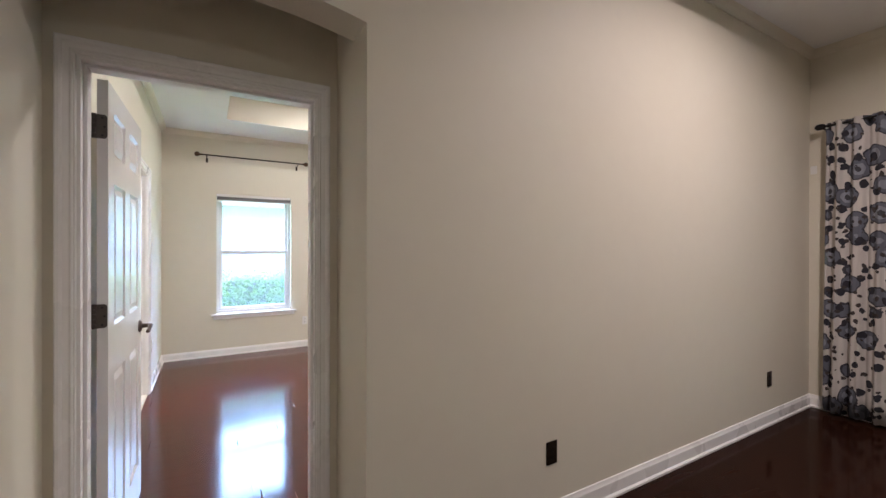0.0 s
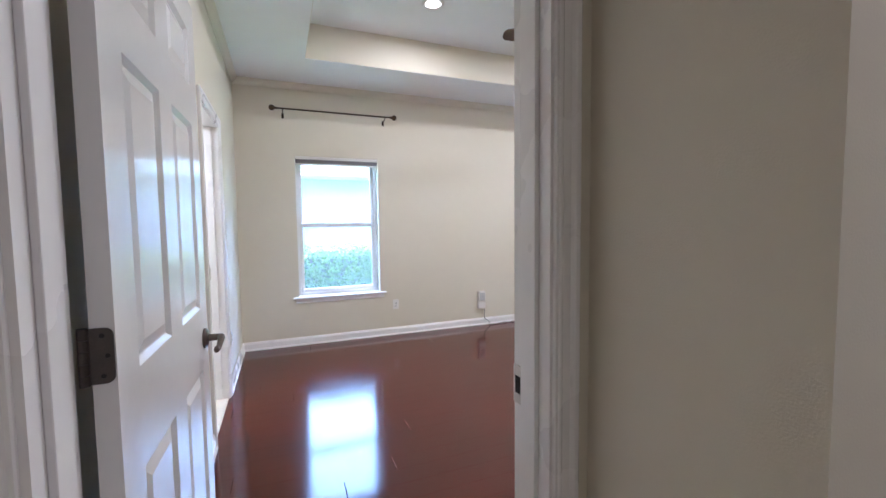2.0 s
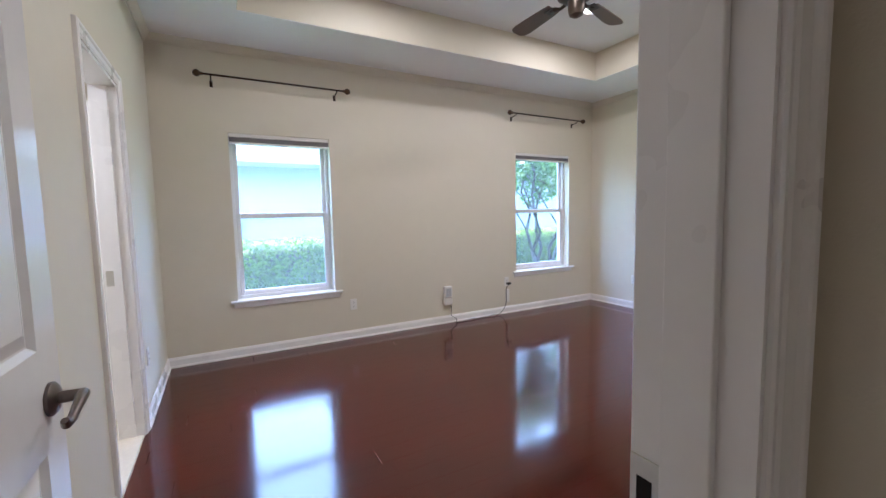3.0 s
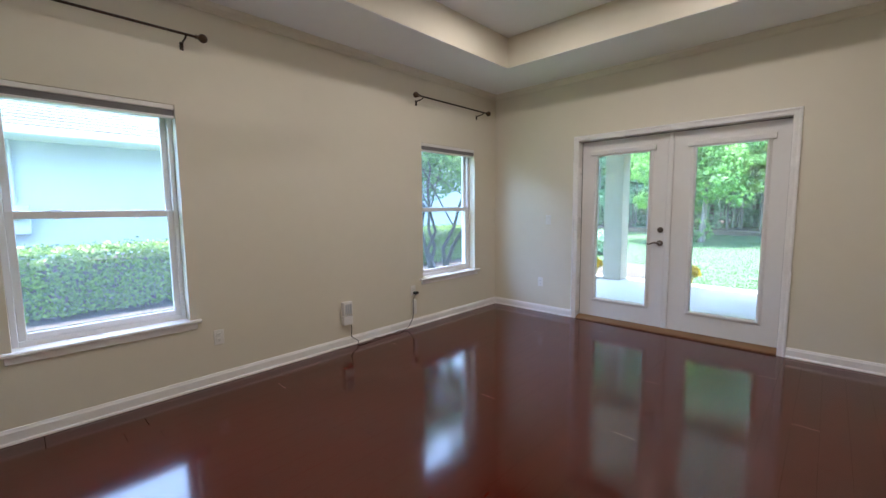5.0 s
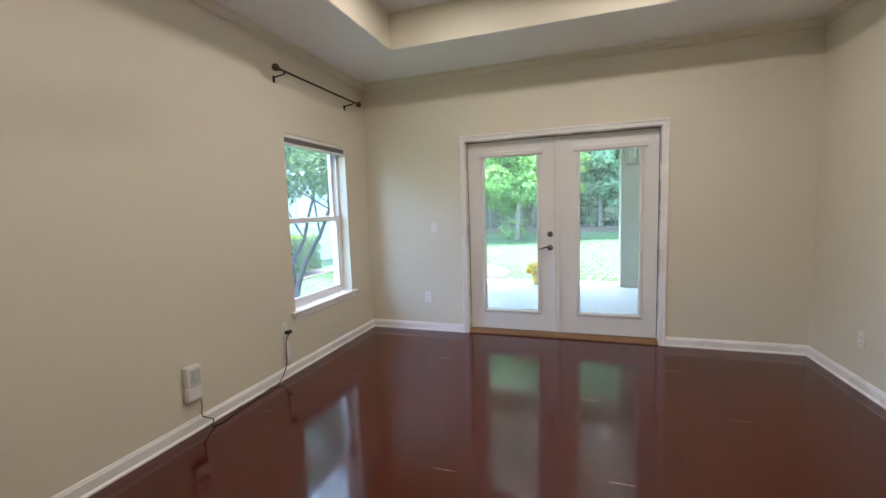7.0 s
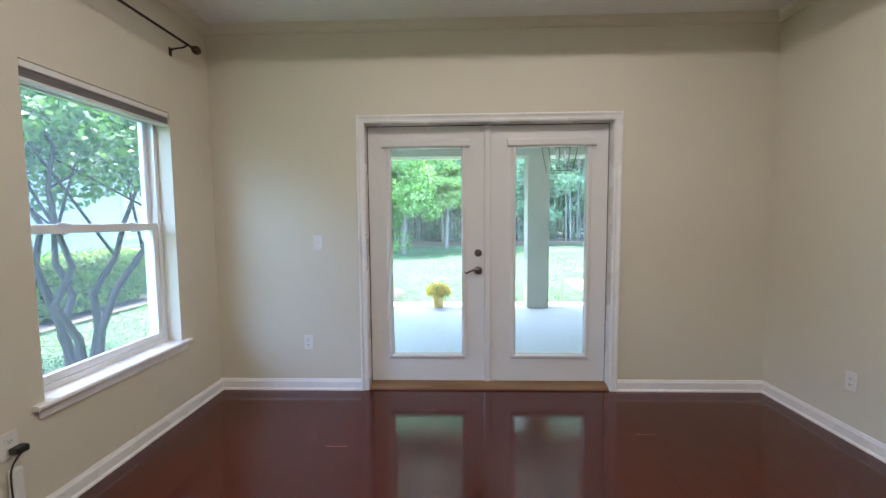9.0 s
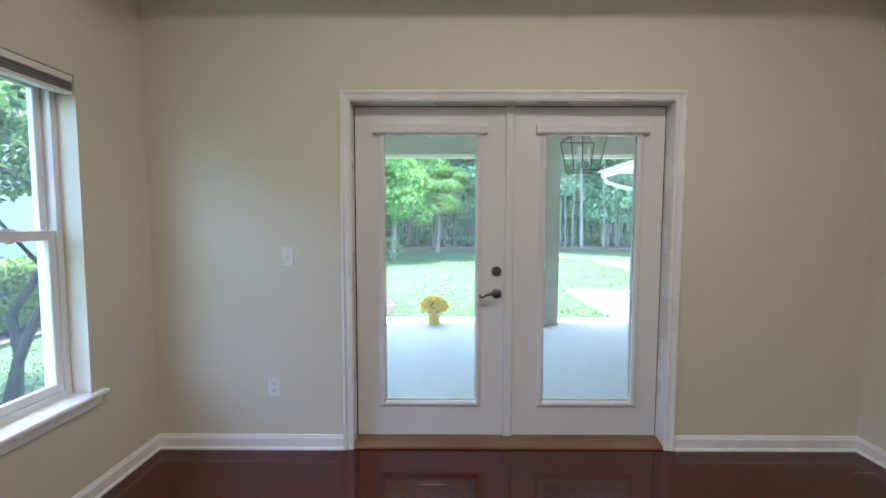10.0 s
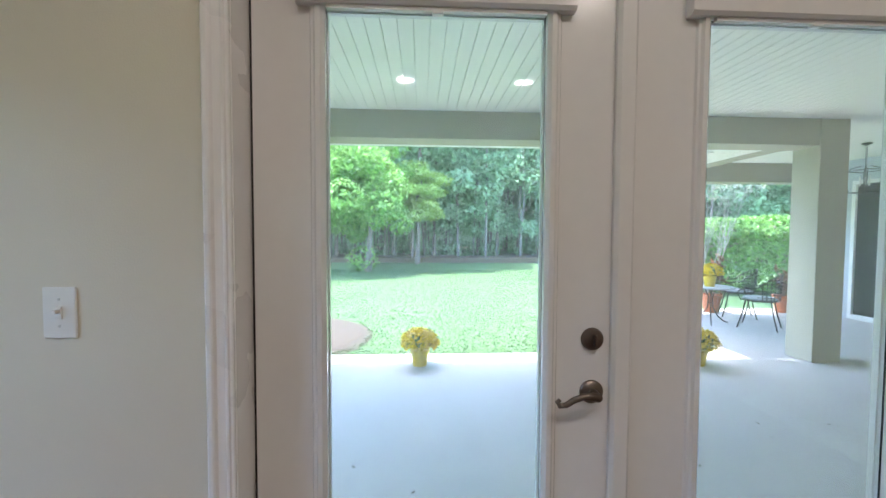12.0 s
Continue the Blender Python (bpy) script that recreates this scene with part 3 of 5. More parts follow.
# ---- windows ----
for i, (a, b) in enumerate(WIN):
    win = thing("window_%d" % (i + 1), "white vinyl single-hung window with a raised grey blind", "window", kind="structure")
    yg = NORTH + 0.125
    mid = 1.322
    fr = bmesh.new()
    for r in ((a, a + 0.03, WZ0, WZ1), (b - 0.03, b, WZ0, WZ1), (a + 0.03, b - 0.03, WZ1 - 0.03, WZ1), (a + 0.03, b - 0.03, WZ0, WZ0 + 0.035)):
        box(fr, r[0], r[1], yg - 0.03, NORTH + 0.2, r[2], r[3], bevel=0.003)
    part("window_frame", fr, VINYL, win)
    for name, z0, z1, dy in (("lower_sash", WZ0 + 0.035, mid + 0.02, -0.022), ("upper_sash", mid - 0.02, WZ1 - 0.03, 0.012)):
        s = bmesh.new()
        for r in ((a + 0.031, a + 0.068, z0, z1), (b - 0.068, b - 0.031, z0, z1), (a + 0.068, b - 0.068, z0, z0 + 0.042), (a + 0.068, b - 0.068, z1 - 0.046, z1)):
            box(s, r[0], r[1], yg + dy, yg + dy + 0.03, r[2], r[3], bevel=0.004)
        sash = part(name, s, VINYL, win)
        pane = part("pane", boxes((a + 0.066, b - 0.066, yg + dy + 0.012, yg + dy + 0.016, z0 + 0.036, z1 - 0.036)), GLASS, sash, "clear glass pane")
        pane.visible_shadow = False
    for x in (a + 0.25, b - 0.25):
        bm = boxes((x - 0.03, x + 0.03, yg - 0.034, yg - 0.022, mid + 0.02, mid + 0.03), (x - 0.012, x + 0.012, yg - 0.04, yg - 0.026, mid - 0.034, mid - 0.018), bevel=0.002)
        part("sash_lock", bm, VINYL, win)
    part("window_sill", sweep(bmesh.new(), [(0, 0), (0.03, 0.0), (0.036, 0.006), (0.036, 0.018), (0.03, 0.024), (-0.13, 0.024), (-0.13, 0)], [(a - 0.06, NORTH, WZ0 - 0.02), (b + 0.07, NORTH, WZ0 - 0.02)], (0, 0, 1)), TRIM, win, "white painted window stool")
    part("apron", boxes((a - 0.035, b + 0.045, NORTH - 0.014, NORTH - 0.001, WZ0 - 0.065, WZ0 - 0.021), bevel=0.004), TRIM, win)
    blind = thing("roller_blind", "grey cellular blind raised to the top of the window", "blind", "window blinds")
    part("headrail", boxes((a + 0.004, b - 0.004, NORTH + 0.004, NORTH + 0.06, WZ1 - 0.034, WZ1 - 0.002), bevel=0.004), PLASTIC, blind)
    st = bmesh.new()
    for k in range(5):
        box(st, a + 0.008, b - 0.008, NORTH + 0.008 + 0.002 * (k % 2), NORTH + 0.056, WZ1 - 0.042 - 0.008 * k, WZ1 - 0.0355 - 0.008 * k)
    part("stacked_fabric", st, BLIND, blind)
    part("bottom_rail", boxes((a + 0.006, b - 0.006, NORTH + 0.006, NORTH + 0.058, WZ1 - 0.092, WZ1 - 0.076), bevel=0.003), PLASTIC, blind)

# ---- french doors ----
fd = thing("door_3", "white painted french door casing and oak threshold", "door frame", kind="structure")
part("casing", casing_x(FD[0] + 0.006, FD[1] - 0.006, FD[3] - 0.006, EAST, -1), TRIM, fd)
part("jamb", boxes((EAST - 0.003, EAST + 0.203, FD[0], FD[0] + 0.008, 0, FD[3] - 0.008), (EAST - 0.003, EAST + 0.203, FD[1] - 0.008, FD[1], 0, FD[3] - 0.008), (EAST - 0.003, EAST + 0.203, FD[0], FD[1], FD[3] - 0.008, FD[3])), TRIM, fd)
part("weatherstrip", boxes((4.957, 4.997, FD[0] + 0.008, FD[0] + 0.0145, 0.04, FD[3] - 0.0145), (4.957, 4.997, FD[1] - 0.0145, FD[1] - 0.008, 0.04, FD[3] - 0.0145), (4.957, 4.997, FD[0] + 0.008, FD[1] - 0.008, FD[3] - 0.0145, FD[3] - 0.008)), RUBBER, fd, "black rubber weatherstrip")
part("threshold", sweep(bmesh.new(), [(-0.14, 0), (0.058, 0), (0.058, 0.012), (0.02, 0.030), (-0.03, 0.036), (-0.14, 0.036)], [(4.914, FD[1] - 0.009, 0.001), (4.914, FD[0] + 0.009, 0.001)], (0, 0, 1)), OAK, fd, "worn oak threshold")
LX0, LX1 = 4.952, 4.997
GZ0, GZ1 = 0.258, 1.923
for y0, y1, g0, g1, active in ((4.0255, FD[1] - 0.015, 4.226, 4.790, True), (FD[0] + 0.015, 4.0225, 3.250, 3.806, False)):
    d = thing("french_door", "white glazed french door, closed, with a slim blind cassette above the glass", "door", "french doors")
    part("leaf", wall_x(LX0, LX1, y0, y1, FD[3] - 0.015, [(g0, g1, GZ0, GZ1)], 0.042), DOORP, d)
    for x, o in ((LX0, -1), (LX1, 1)):
        path = [(x, g0, GZ0), (x, g0, GZ1), (x, g1, GZ1), (x, g1, GZ0)]
        if o < 0:
            path = path[::-1]
        part("glazing_bead", sweep(bmesh.new(), [(0.004, -0.012), (0.004, 0.004), (-0.006, 0.014), (-0.018, 0.014), (-0.024, 0.007), (-0.03, 0.006), (-0.034, 0.0), (-0.034, -0.002), (-0.002, -0.012)], path, (o, 0, 0), closed=True), DOORP, d)
    pane = part("pane", boxes((4.976, 4.982, g0, g1, GZ0, GZ1)), DOOR_GLASS, d, "clear glass pane")
    pane.visible_shadow = False
    part("pane_gasket", sweep(bmesh.new(), [(0, 0), (0.003, 0), (0.003, 0.003), (0, 0.003)], [(4.972, g0, GZ0), (4.972, g0, GZ1), (4.972, g1, GZ1), (4.972, g1, GZ0)][::-1], (-1, 0, 0), closed=True), RUBBER, d)
    c = part("blind_cassette", sweep(bmesh.new(), [(0, 0), (0, 0.024), (0.008, 0.032), (0.046, 0.032), (0.050, 0.026), (0.062, 0.022), (0.062, 0)], [(LX0 - 0.001, g0 - 0.062, 1.915), (LX0 - 0.001, g1 + 0.062, 1.915)], (-1, 0, 0)), DOORP, d, "white blind cassette")
    part("blind_edge", boxes((LX0 - 0.018, LX0 - 0.004, g0 + 0.01, g1 - 0.01, 1.906, 1.9155)), PLASTIC, c)
    part("pull_tab", boxes((LX0 - 0.022, LX0 - 0.004, (g0 + g1) / 2 - 0.014, (g0 + g1) / 2 + 0.014, 1.898, 1.905), bevel=0.002), BULB, c)
    if active:
        bm = lathe(bmesh.new(), [(0.030, 0.0), (0.030, -0.005), (0.026, -0.012), (0.014, -0.015), (0.0, -0.015)], (LX0, 4.098, 1.085), "x", 24)
        bolt = part("deadbolt", bm, NICKEL, d, "antique nickel deadbolt", smooth=True)
        part("thumb_turn", boxes((LX0 - 0.030, LX0 - 0.015, 4.094, 4.102, 1.070, 1.100), bevel=0.003), NICKEL, bolt)
        bm = lathe(bmesh.new(), [(0.031, 0), (0.031, -0.006), (0.024, -0.013), (0.012, -0.015), (0.011, -0.048), (0.0, -0.05)], (LX0, 4.098, 0.945), "x", 24)
        h = part("handle", bm, NICKEL, d, "antique nickel lever handle", smooth=True)
        pts = [(LX0 - 0.048, 4.098, 0.945), (LX0 - 0.055, 4.116, 0.952), (LX0 - 0.056, 4.141, 0.953), (LX0 - 0.056, 4.166, 0.944), (LX0 - 0.055, 4.184, 0.932), (LX0 - 0.054, 4.20, 0.930), (LX0 - 0.054, 4.206, 0.940), (LX0 - 0.054, 4.199, 0.946)]
        part("lever", tube(bmesh.new(), pts, [0.011, 0.011, 0.009, 0.008, 0.0075, 0.007, 0.006, 0.005], 10), NICKEL, h, smooth=True)
    else:
        part("astragal", sweep(bmesh.new(), [(0, 0), (0.053, 0), (0.053, 0.012), (0.044, 0.02), (0.009, 0.02), (0, 0.012)], [(LX0, 4.0512, 0.043), (LX0, 4.0512, FD[3] - 0.016)], (-1, 0, 0)), DOORP, d, "white astragal strip")

# ---- curtain rods ----
def curtain_rod(x0, x1, y=6.055, z=2.528):
    rod = thing("curtain_rod", "thin dark bronze curtain rod with dark amber ball finials, no curtain", "curtain rod", "curtain rods")
    part("rod", tube(bmesh.new(), [(x0 + 0.03, y, z), (x1 - 0.03, y, z)], 0.0085, 12), BRONZE, rod, smooth=True)
    for x, s in ((x0, 1), (x1, -1)):
        f = lathe(bmesh.new(), [(0.012, 0.052 * s), (0.016, 0.047 * s), (0.010, 0.042 * s), (0.014, 0.037 * s)] + [(0.030 * math.sin(a), (0.006 + 0.030 * math.cos(a)) * s) for a in [0.42 + k * 0.3 for k in range(10)]], (x, y, z), "x", 20)
        part("finial", f, FINIAL, rod, "amber ball finial", smooth=True)
        xb = x + 0.11 * s
        bm = tube(bmesh.new(), [(xb, NORTH - 0.004, z - 0.045), (xb, NORTH - 0.02, z - 0.03), (xb, y + 0.02, z - 0.022), (xb, y, z - 0.011), (xb, y - 0.012, z + 0.002)], 0.006, 8)
        box(bm, xb - 0.012, xb + 0.012, NORTH - 0.005, NORTH - 0.0005, z - 0.075, z - 0.02)
        part("bracket", bm, BRONZE, rod)


curtain_rod(-0.010, 1.287)
curtain_rod(3.292, 4.562)


# ---- wall plates ----
def plate(name, label, category, m, material, kind):
    """A wall plate in its own frame: x across, z up, its face towards -y."""
    ob = thing(name, label, category, category + "s")
    bm = boxes((-0.036, 0.036, -0.006, 0, -0.058, 0.058), bevel=0.003)
    part("plate", bm, material, ob)
    if kind == "outlet":
        for z in (-0.02, 0.02):
            bm = boxes((-0.017, 0.017, -0.0085, -0.005, z - 0.014, z + 0.014), bevel=0.002)
            s = part("socket", bm, material, ob)
            for x in (-0.006, 0.006):
                part("slot", boxes((x - 0.0012, x + 0.0012, -0.0091, -0.0084, z - 0.003, z + 0.006)), DARK, s)
            part("slot", lathe(bmesh.new(), [(0.0025, 0), (0.0025, -0.0006)], (0, -0.0085, z - 0.008), "y", 8), DARK, s)
    else:
        part("collar", boxes((-0.007, 0.007, -0.009, -0.005, -0.014, 0.014), bevel=0.001), material, ob)
        bm = boxes((-0.005, 0.005, -0.022, -0.008, 0.0, 0.009), bevel=0.002)
        part("toggle", bm, material, ob)
        for z in (-0.03, 0.03):
            part("screw", lathe(bmesh.new(), [(0.003, 0), (0.003, -0.0012)], (0, -0.0058, z), "y", 10), SILVER, ob)
    ob.matrix_basis = m
    return ob


OUT_W = "white duplex outlet on the cream wall above the baseboard"
plate("wall_outlet", OUT_W, "outlet", pose(1.291, NORTH, 0.365), PLASTIC, "outlet")
plate("wall_outlet", OUT_W, "outlet", pose(3.31, NORTH, 0.415), PLASTIC, "outlet")
plate("wall_outlet", OUT_W, "outlet", pose(EAST, 5.453, 0.386, 0, 0, -90), PLASTIC, "outlet")
plate("wall_outlet", OUT_W, "outlet", pose(4.168, SOUTH, 0.363, 0, 0, 180), PLASTIC, "outlet")
plate("wall_outlet", OUT_W, "outlet", pose(WEST, 5.22, 0.40, 0, 0, 90), PLASTIC, "outlet")
plate("light_switch", "white toggle light switch beside the french doors", "switch", pose(EAST, 5.353, 1.179, 0, 0, -90), PLASTIC, "switch")
for x in (1.616, 3.95):
    plate("wall_outlet", "dark bronze outlet plate on the living room wall", "outlet", pose(x, HALL, 0.355), BRONZE, "outlet")

# ---- clutter on the north wall: small plug-in box, adapter and cord ----
dev = thing("wall_box", "small white ribbed plug-in box on the wall with a dark cord", "device")
part("upper_body", boxes((2.375, 2.475, NORTH - 0.05, NORTH - 0.001, 0.315, 0.445), bevel=0.006), PLASTIC, dev)
part("lower_body", boxes((2.374, 2.482, NORTH - 0.042, NORTH - 0.001, 0.218, 0.311), bevel=0.008), PLASTIC, dev)
for k in range(4):
    part("rib", boxes((2.388 + 0.022 * k, 2.397 + 0.022 * k, NORTH - 0.056, NORTH - 0.049, 0.325, 0.425), bevel=0.002), VENT, dev)
part("grille_gap", boxes((2.39, 2.46, NORTH - 0.0515, NORTH - 0.0495, 0.328, 0.422)), METER, dev)
plug = thing("power_plug", "black plug and white adapter hanging from the outlet", "plug")
part("plug_body", boxes((3.300, 3.352, NORTH - 0.052, NORTH - 0.009, 0.376, 0.406), bevel=0.007), RUBBER, plug)
part("adapter", boxes((3.292, 3.338, NORTH - 0.032, NORTH - 0.002, 0.15, 0.315), bevel=0.008), PLASTIC, plug, "white adapter box")
pts = [(3.322, NORTH - 0.05, 0.385), (3.285, NORTH - 0.055, 0.37), (3.272, NORTH - 0.045, 0.32), (3.285, NORTH - 0.03, 0.24), (3.288, NORTH - 0.03, 0.16), (3.27, NORTH - 0.03, 0.10), (3.21, NORTH - 0.035, 0.03), (3.13, NORTH - 0.045, 0.004), (3.06, NORTH - 0.04, 0.022), (2.98, NORTH - 0.055, 0.004), (2.90, NORTH - 0.04, 0.012), (2.82, NORTH - 0.06, 0.004), (2.74, NORTH - 0.04, 0.016), (2.66, NORTH - 0.07, 0.004), (2.56, NORTH - 0.09, 0.004), (2.50, NORTH - 0.06, 0.004), (2.55, NORTH - 0.035, 0.03), (2.50, NORTH - 0.03, 0.06), (2.455, NORTH - 0.03, 0.10), (2.475, NORTH - 0.03, 0.16), (2.465, NORTH - 0.03, 0.206)]
cu = bpy.data.curves.new("power_cord", "CURVE")
cu.dimensions, cu.bevel_depth, cu.bevel_resolution = "3D", 0.0035, 2
sp = cu.splines.new("NURBS")
sp.points.add(len(pts) - 1)
for p, q in zip(sp.points, pts):
    p.co = (*q, 1)
sp.use_endpoint_u, sp.order_u = True, 3
cu.materials.append(RUBBER)
cord = tagged(new("cord", cu), "thin dark cord trailing along the white baseboard")
cord.parent = plug

# ---- ceiling: recessed lights, vent, fan ----
def can_light(x, y, z, label="round recessed ceiling light, lit warm", lens=CAN, r=0.062, k=1.0):
    ob = thing("recessed_light", label, "ceiling light", "recessed lights")
    part("trim_ring", lathe(bmesh.new(), [(q * k, h) for q, h in ((0.062, -0.001), (0.095, -0.001), (0.095, -0.004), (0.085, -0.010), (0.066, -0.010), (0.062, -0.001))], (x, y, z), "z", 28), PLASTIC, ob, smooth=True)
    part("lens", lathe(bmesh.new(), [(r, -0.002), (r, -0.006), (0.0, -0.008)], (x, y, z), "z", 24), lens, ob, "glowing lens")


for cx, cy in CANS:
    can_light(cx, cy, TRAY_Z)
for cx, cy in LIVING_CANS:
    can_light(cx, cy, 3.36)
# unseen fixture, added to go with the hall's fill lamp
can_light(0.3, -1.9, 3.1)

vent = thing("ceiling_vent", "white louvred air vent in the ceiling", "vent")
part("vent_rim", boxes((-0.10, 0.19, 3.70, 3.722, SOFFIT_Z - 0.008, SOFFIT_Z - 0.0005), (-0.10, 0.19, 4.078, 4.10, SOFFIT_Z - 0.008, SOFFIT_Z - 0.0005), (-0.10, -0.078, 3.722, 4.078, SOFFIT_Z - 0.008, SOFFIT_Z - 0.0005), (0.168, 0.19, 3.722, 4.078, SOFFIT_Z - 0.008, SOFFIT_Z - 0.0005)), VENT, vent)
part("backing", boxes((-0.078, 0.168, 3.722, 4.078, SOFFIT_Z - 0.002, SOFFIT_Z - 0.0005)), DARK, vent)
for k in range(10):
    x = -0.068 + 0.0245 * k
    bm = bmesh.new()
    v = [bm.verts.new(q) for q in ((x, 3.722, SOFFIT_Z - 0.014), (x, 4.078, SOFFIT_Z - 0.014), (x + 0.012, 4.078, SOFFIT_Z - 0.003), (x + 0.012, 3.722, SOFFIT_Z - 0.003), (x + 0.002, 3.722, SOFFIT_Z - 0.015), (x + 0.002, 4.078, SOFFIT_Z - 0.015), (x + 0.014, 4.078, SOFFIT_Z - 0.004), (x + 0.014, 3.722, SOFFIT_Z - 0.004))]
    for q in ((0, 1, 2, 3), (4, 7, 6, 5), (0, 4, 5, 1), (3, 2, 6, 7), (0, 3, 7, 4), (1, 5, 6, 2)):
        bm.faces.new([v[i] for i in q])
    part("slat", bm, VENT, vent)

FX, FY = 2.30, 4.05
fan = thing("ceiling_fan", "dark bronze ceiling fan with five brown wooden blades", "ceiling fan", at=(FX, FY, 0))
part("canopy", lathe(bmesh.new(), [(0.065, TRAY_Z - 0.001), (0.065, TRAY_Z - 0.02), (0.045, TRAY_Z - 0.055), (0.015, TRAY_Z - 0.06)], (0, 0, 0)), BRONZE, fan, smooth=True)
part("downrod", lathe(bmesh.new(), [(0.013, TRAY_Z - 0.06), (0.013, 2.86)], (0, 0, 0), seg=14), BRONZE, fan, smooth=True)
part("motor", lathe(bmesh.new(), [(0.03, 2.885), (0.07, 2.87), (0.115, 2.84), (0.13, 2.79), (0.125, 2.745), (0.09, 2.72), (0.075, 2.715)], (0, 0, 0), seg=32), BRONZE, fan, smooth=True)
part("switch_cap", lathe(bmesh.new(), [(0.055, 2.715), (0.055, 2.65), (0.045, 2.62), (0.02, 2.605), (0.0, 2.60)], (0, 0, 0), seg=28), NICKEL, fan, "polished switch housing", smooth=True)
for k in range(5):
    a = 2 * math.pi * k / 5 + radians(16)
    arm = tube(bmesh.new(), [(0.09, 0, 2.735), (0.15, 0, 2.725), (0.20, 0.01, 2.742), (0.25, 0, 2.752)], [0.014, 0.011, 0.016, 0.012], 8)
    box(arm, 0.20, 0.29, -0.035, 0.035, 2.748, 2.754, bevel=0.002)
    iron = part("blade_iron", arm, BRONZE, fan, smooth=False)
    iron.rotation_euler = (0, 0, a)
    bm = bmesh.new()
    outline = [(0.22, -0.05), (0.30, -0.058), (0.58, -0.070), (0.64, -0.060), (0.665, -0.03), (0.665, 0.03), (0.64, 0.060), (0.58, 0.070), (0.30, 0.058), (0.22, 0.05)]
    lo = [bm.verts.new((x, y, 2.755 + 0.2 * y)) for x, y in outline]
    hi = [bm.verts.new((x, y, 2.761 + 0.2 * y)) for x, y in outline]
    bm.faces.new(lo[::-1])
    bm.faces.new(hi)
    for i in range(10):
        bm.faces.new((lo[i], lo[(i + 1) % 10], hi[(i + 1) % 10], hi[i]))
    bl = part("blade", bm, BLADE, fan, "brown wooden blade")
    bl.rotation_euler = (0, 0, a)

# ---- living room: patterned curtain ----
def curtain_pattern():
    """White cloth printed with grey and charcoal flower heads and leaves."""
    m = mat("printed_curtain", (0.55, 0.51, 0.48), 0.9, vary=0.05, scale=12, bump=0.3, bump_scale=400)
    n, l = m.node_tree.nodes, m.node_tree.links
    co = n["Texture Coordinate"]
    last = n["Vector Math"].outputs["Vector"]
    for scale, size, colour, off in ((5.5, 0.42, (0.045, 0.045, 0.058), 0.0), (5.5, 0.37, (0.12, 0.125, 0.155), 0.0), (5.5, 0.23, (0.24, 0.25, 0.29), 0.0), (5.5, 0.10, (0.05, 0.05, 0.06), 0.0), (10.0, 0.29, (0.025, 0.025, 0.035), 5.3), (17.0, 0.25, (0.05, 0.04, 0.04), 11.7)):
        mp = n.new("ShaderNodeMapping")
        mp.inputs["Location"].default_value = (off, off, off)
        mp.inputs["Scale"].default_value = (0.2, 1.15, 0.9)
        w = n.new("ShaderNodeTexNoise")
        w.inputs["Scale"].default_value = 14.0
        mw = n.new("ShaderNodeVectorMath")
        mw.operation = "MULTIPLY_ADD"
        mw.inputs[1].default_value = (0.05, 0.05, 0.05)
        v = n.new("ShaderNodeTexVoronoi")
        v.inputs["Scale"].default_value, v.inputs["Randomness"].default_value = scale, 0.7
        l.new(co.outputs["Object"], w.inputs["Vector"])
        l.new(w.outputs["Color"], mw.inputs[0])
        l.new(co.outputs["Object"], mw.inputs[2])
        l.new(mw.outputs["Vector"], mp.inputs["Vector"])
        l.new(mp.outputs["Vector"], v.inputs["Vector"])
        lt = n.new("ShaderNodeMath")
        lt.operation = "LESS_THAN"
        lt.inputs[1].default_value = size
        l.new(v.outputs["Distance"], lt.inputs[0])
        mx = n.new("ShaderNodeMix")
        mx.data_type = "RGBA"
        mx.inputs["B"].default_value = (*colour, 1)
        l.new(lt.outputs[0], mx.inputs["Factor"])
        l.new(last, mx.inputs["A"])
        last = mx.outputs["Result"]
    l.new(last, n["Principled BSDF"].inputs["Base Color"])
    return m


cur = thing("window_curtain", "white curtain printed with grey flowers on a black rod", "curtain")
bm = bmesh.new()
cols, rows_n = 160, 14
grid = []
for r in range(rows_n + 1):
    z = 2.43 - 2.405 * r / rows_n
    line = []
    for c in range(cols + 1):
        s = c / cols
        y = 1.60 - 1.15 * s + 0.05 * (r / rows_n) * (0.5 - s)
        deep = 0.030 * math.sin(s * 62 + 0.5 * math.sin(s * 9)) + 0.012 * math.sin(s * 150 + r * 0.15)
        line.append(bm.verts.new((4.60 + deep * (0.75 + 0.25 * r / rows_n), y, z)))
    grid.append(line)
for a, b in zip(grid, grid[1:]):
    for c in range(cols):
        bm.faces.new((a[c], a[c + 1], b[c + 1], b[c]))
cloth = part("cloth", bm, curtain_pattern(), cur, smooth=True)
sol = cloth.modifiers.new("thickness", "SOLIDIFY")
sol.thickness = 0.002
part("rod", tube(bmesh.new(), [(4.60, 1.61, 2.405), (4.60, -1.2, 2.405)], 0.011, 12), BLACK, cur, smooth=True)
part("finial", lathe(bmesh.new(), [(0.011, 0.0), (0.02, 0.006), (0.026, 0.03), (0.024, 0.055), (0.012, 0.068), (0.0, 0.07)], (4.60, 1.605, 2.405), "y", 16), BLACK, cur, smooth=True)
part("bracket", tube(bmesh.new(), [(4.699, 1.62, 2.36), (4.66, 1.62, 2.385), (4.60, 1.62, 2.393)], 0.007, 8), BLACK, cur)
sensor = thing("alarm_sensor", "small white sensor box on the living room wall", "sensor")
part("case", boxes((4.70, 4.6995, 1.69, 1.735, 2.03, 2.10), bevel=0.004), PLASTIC, sensor)
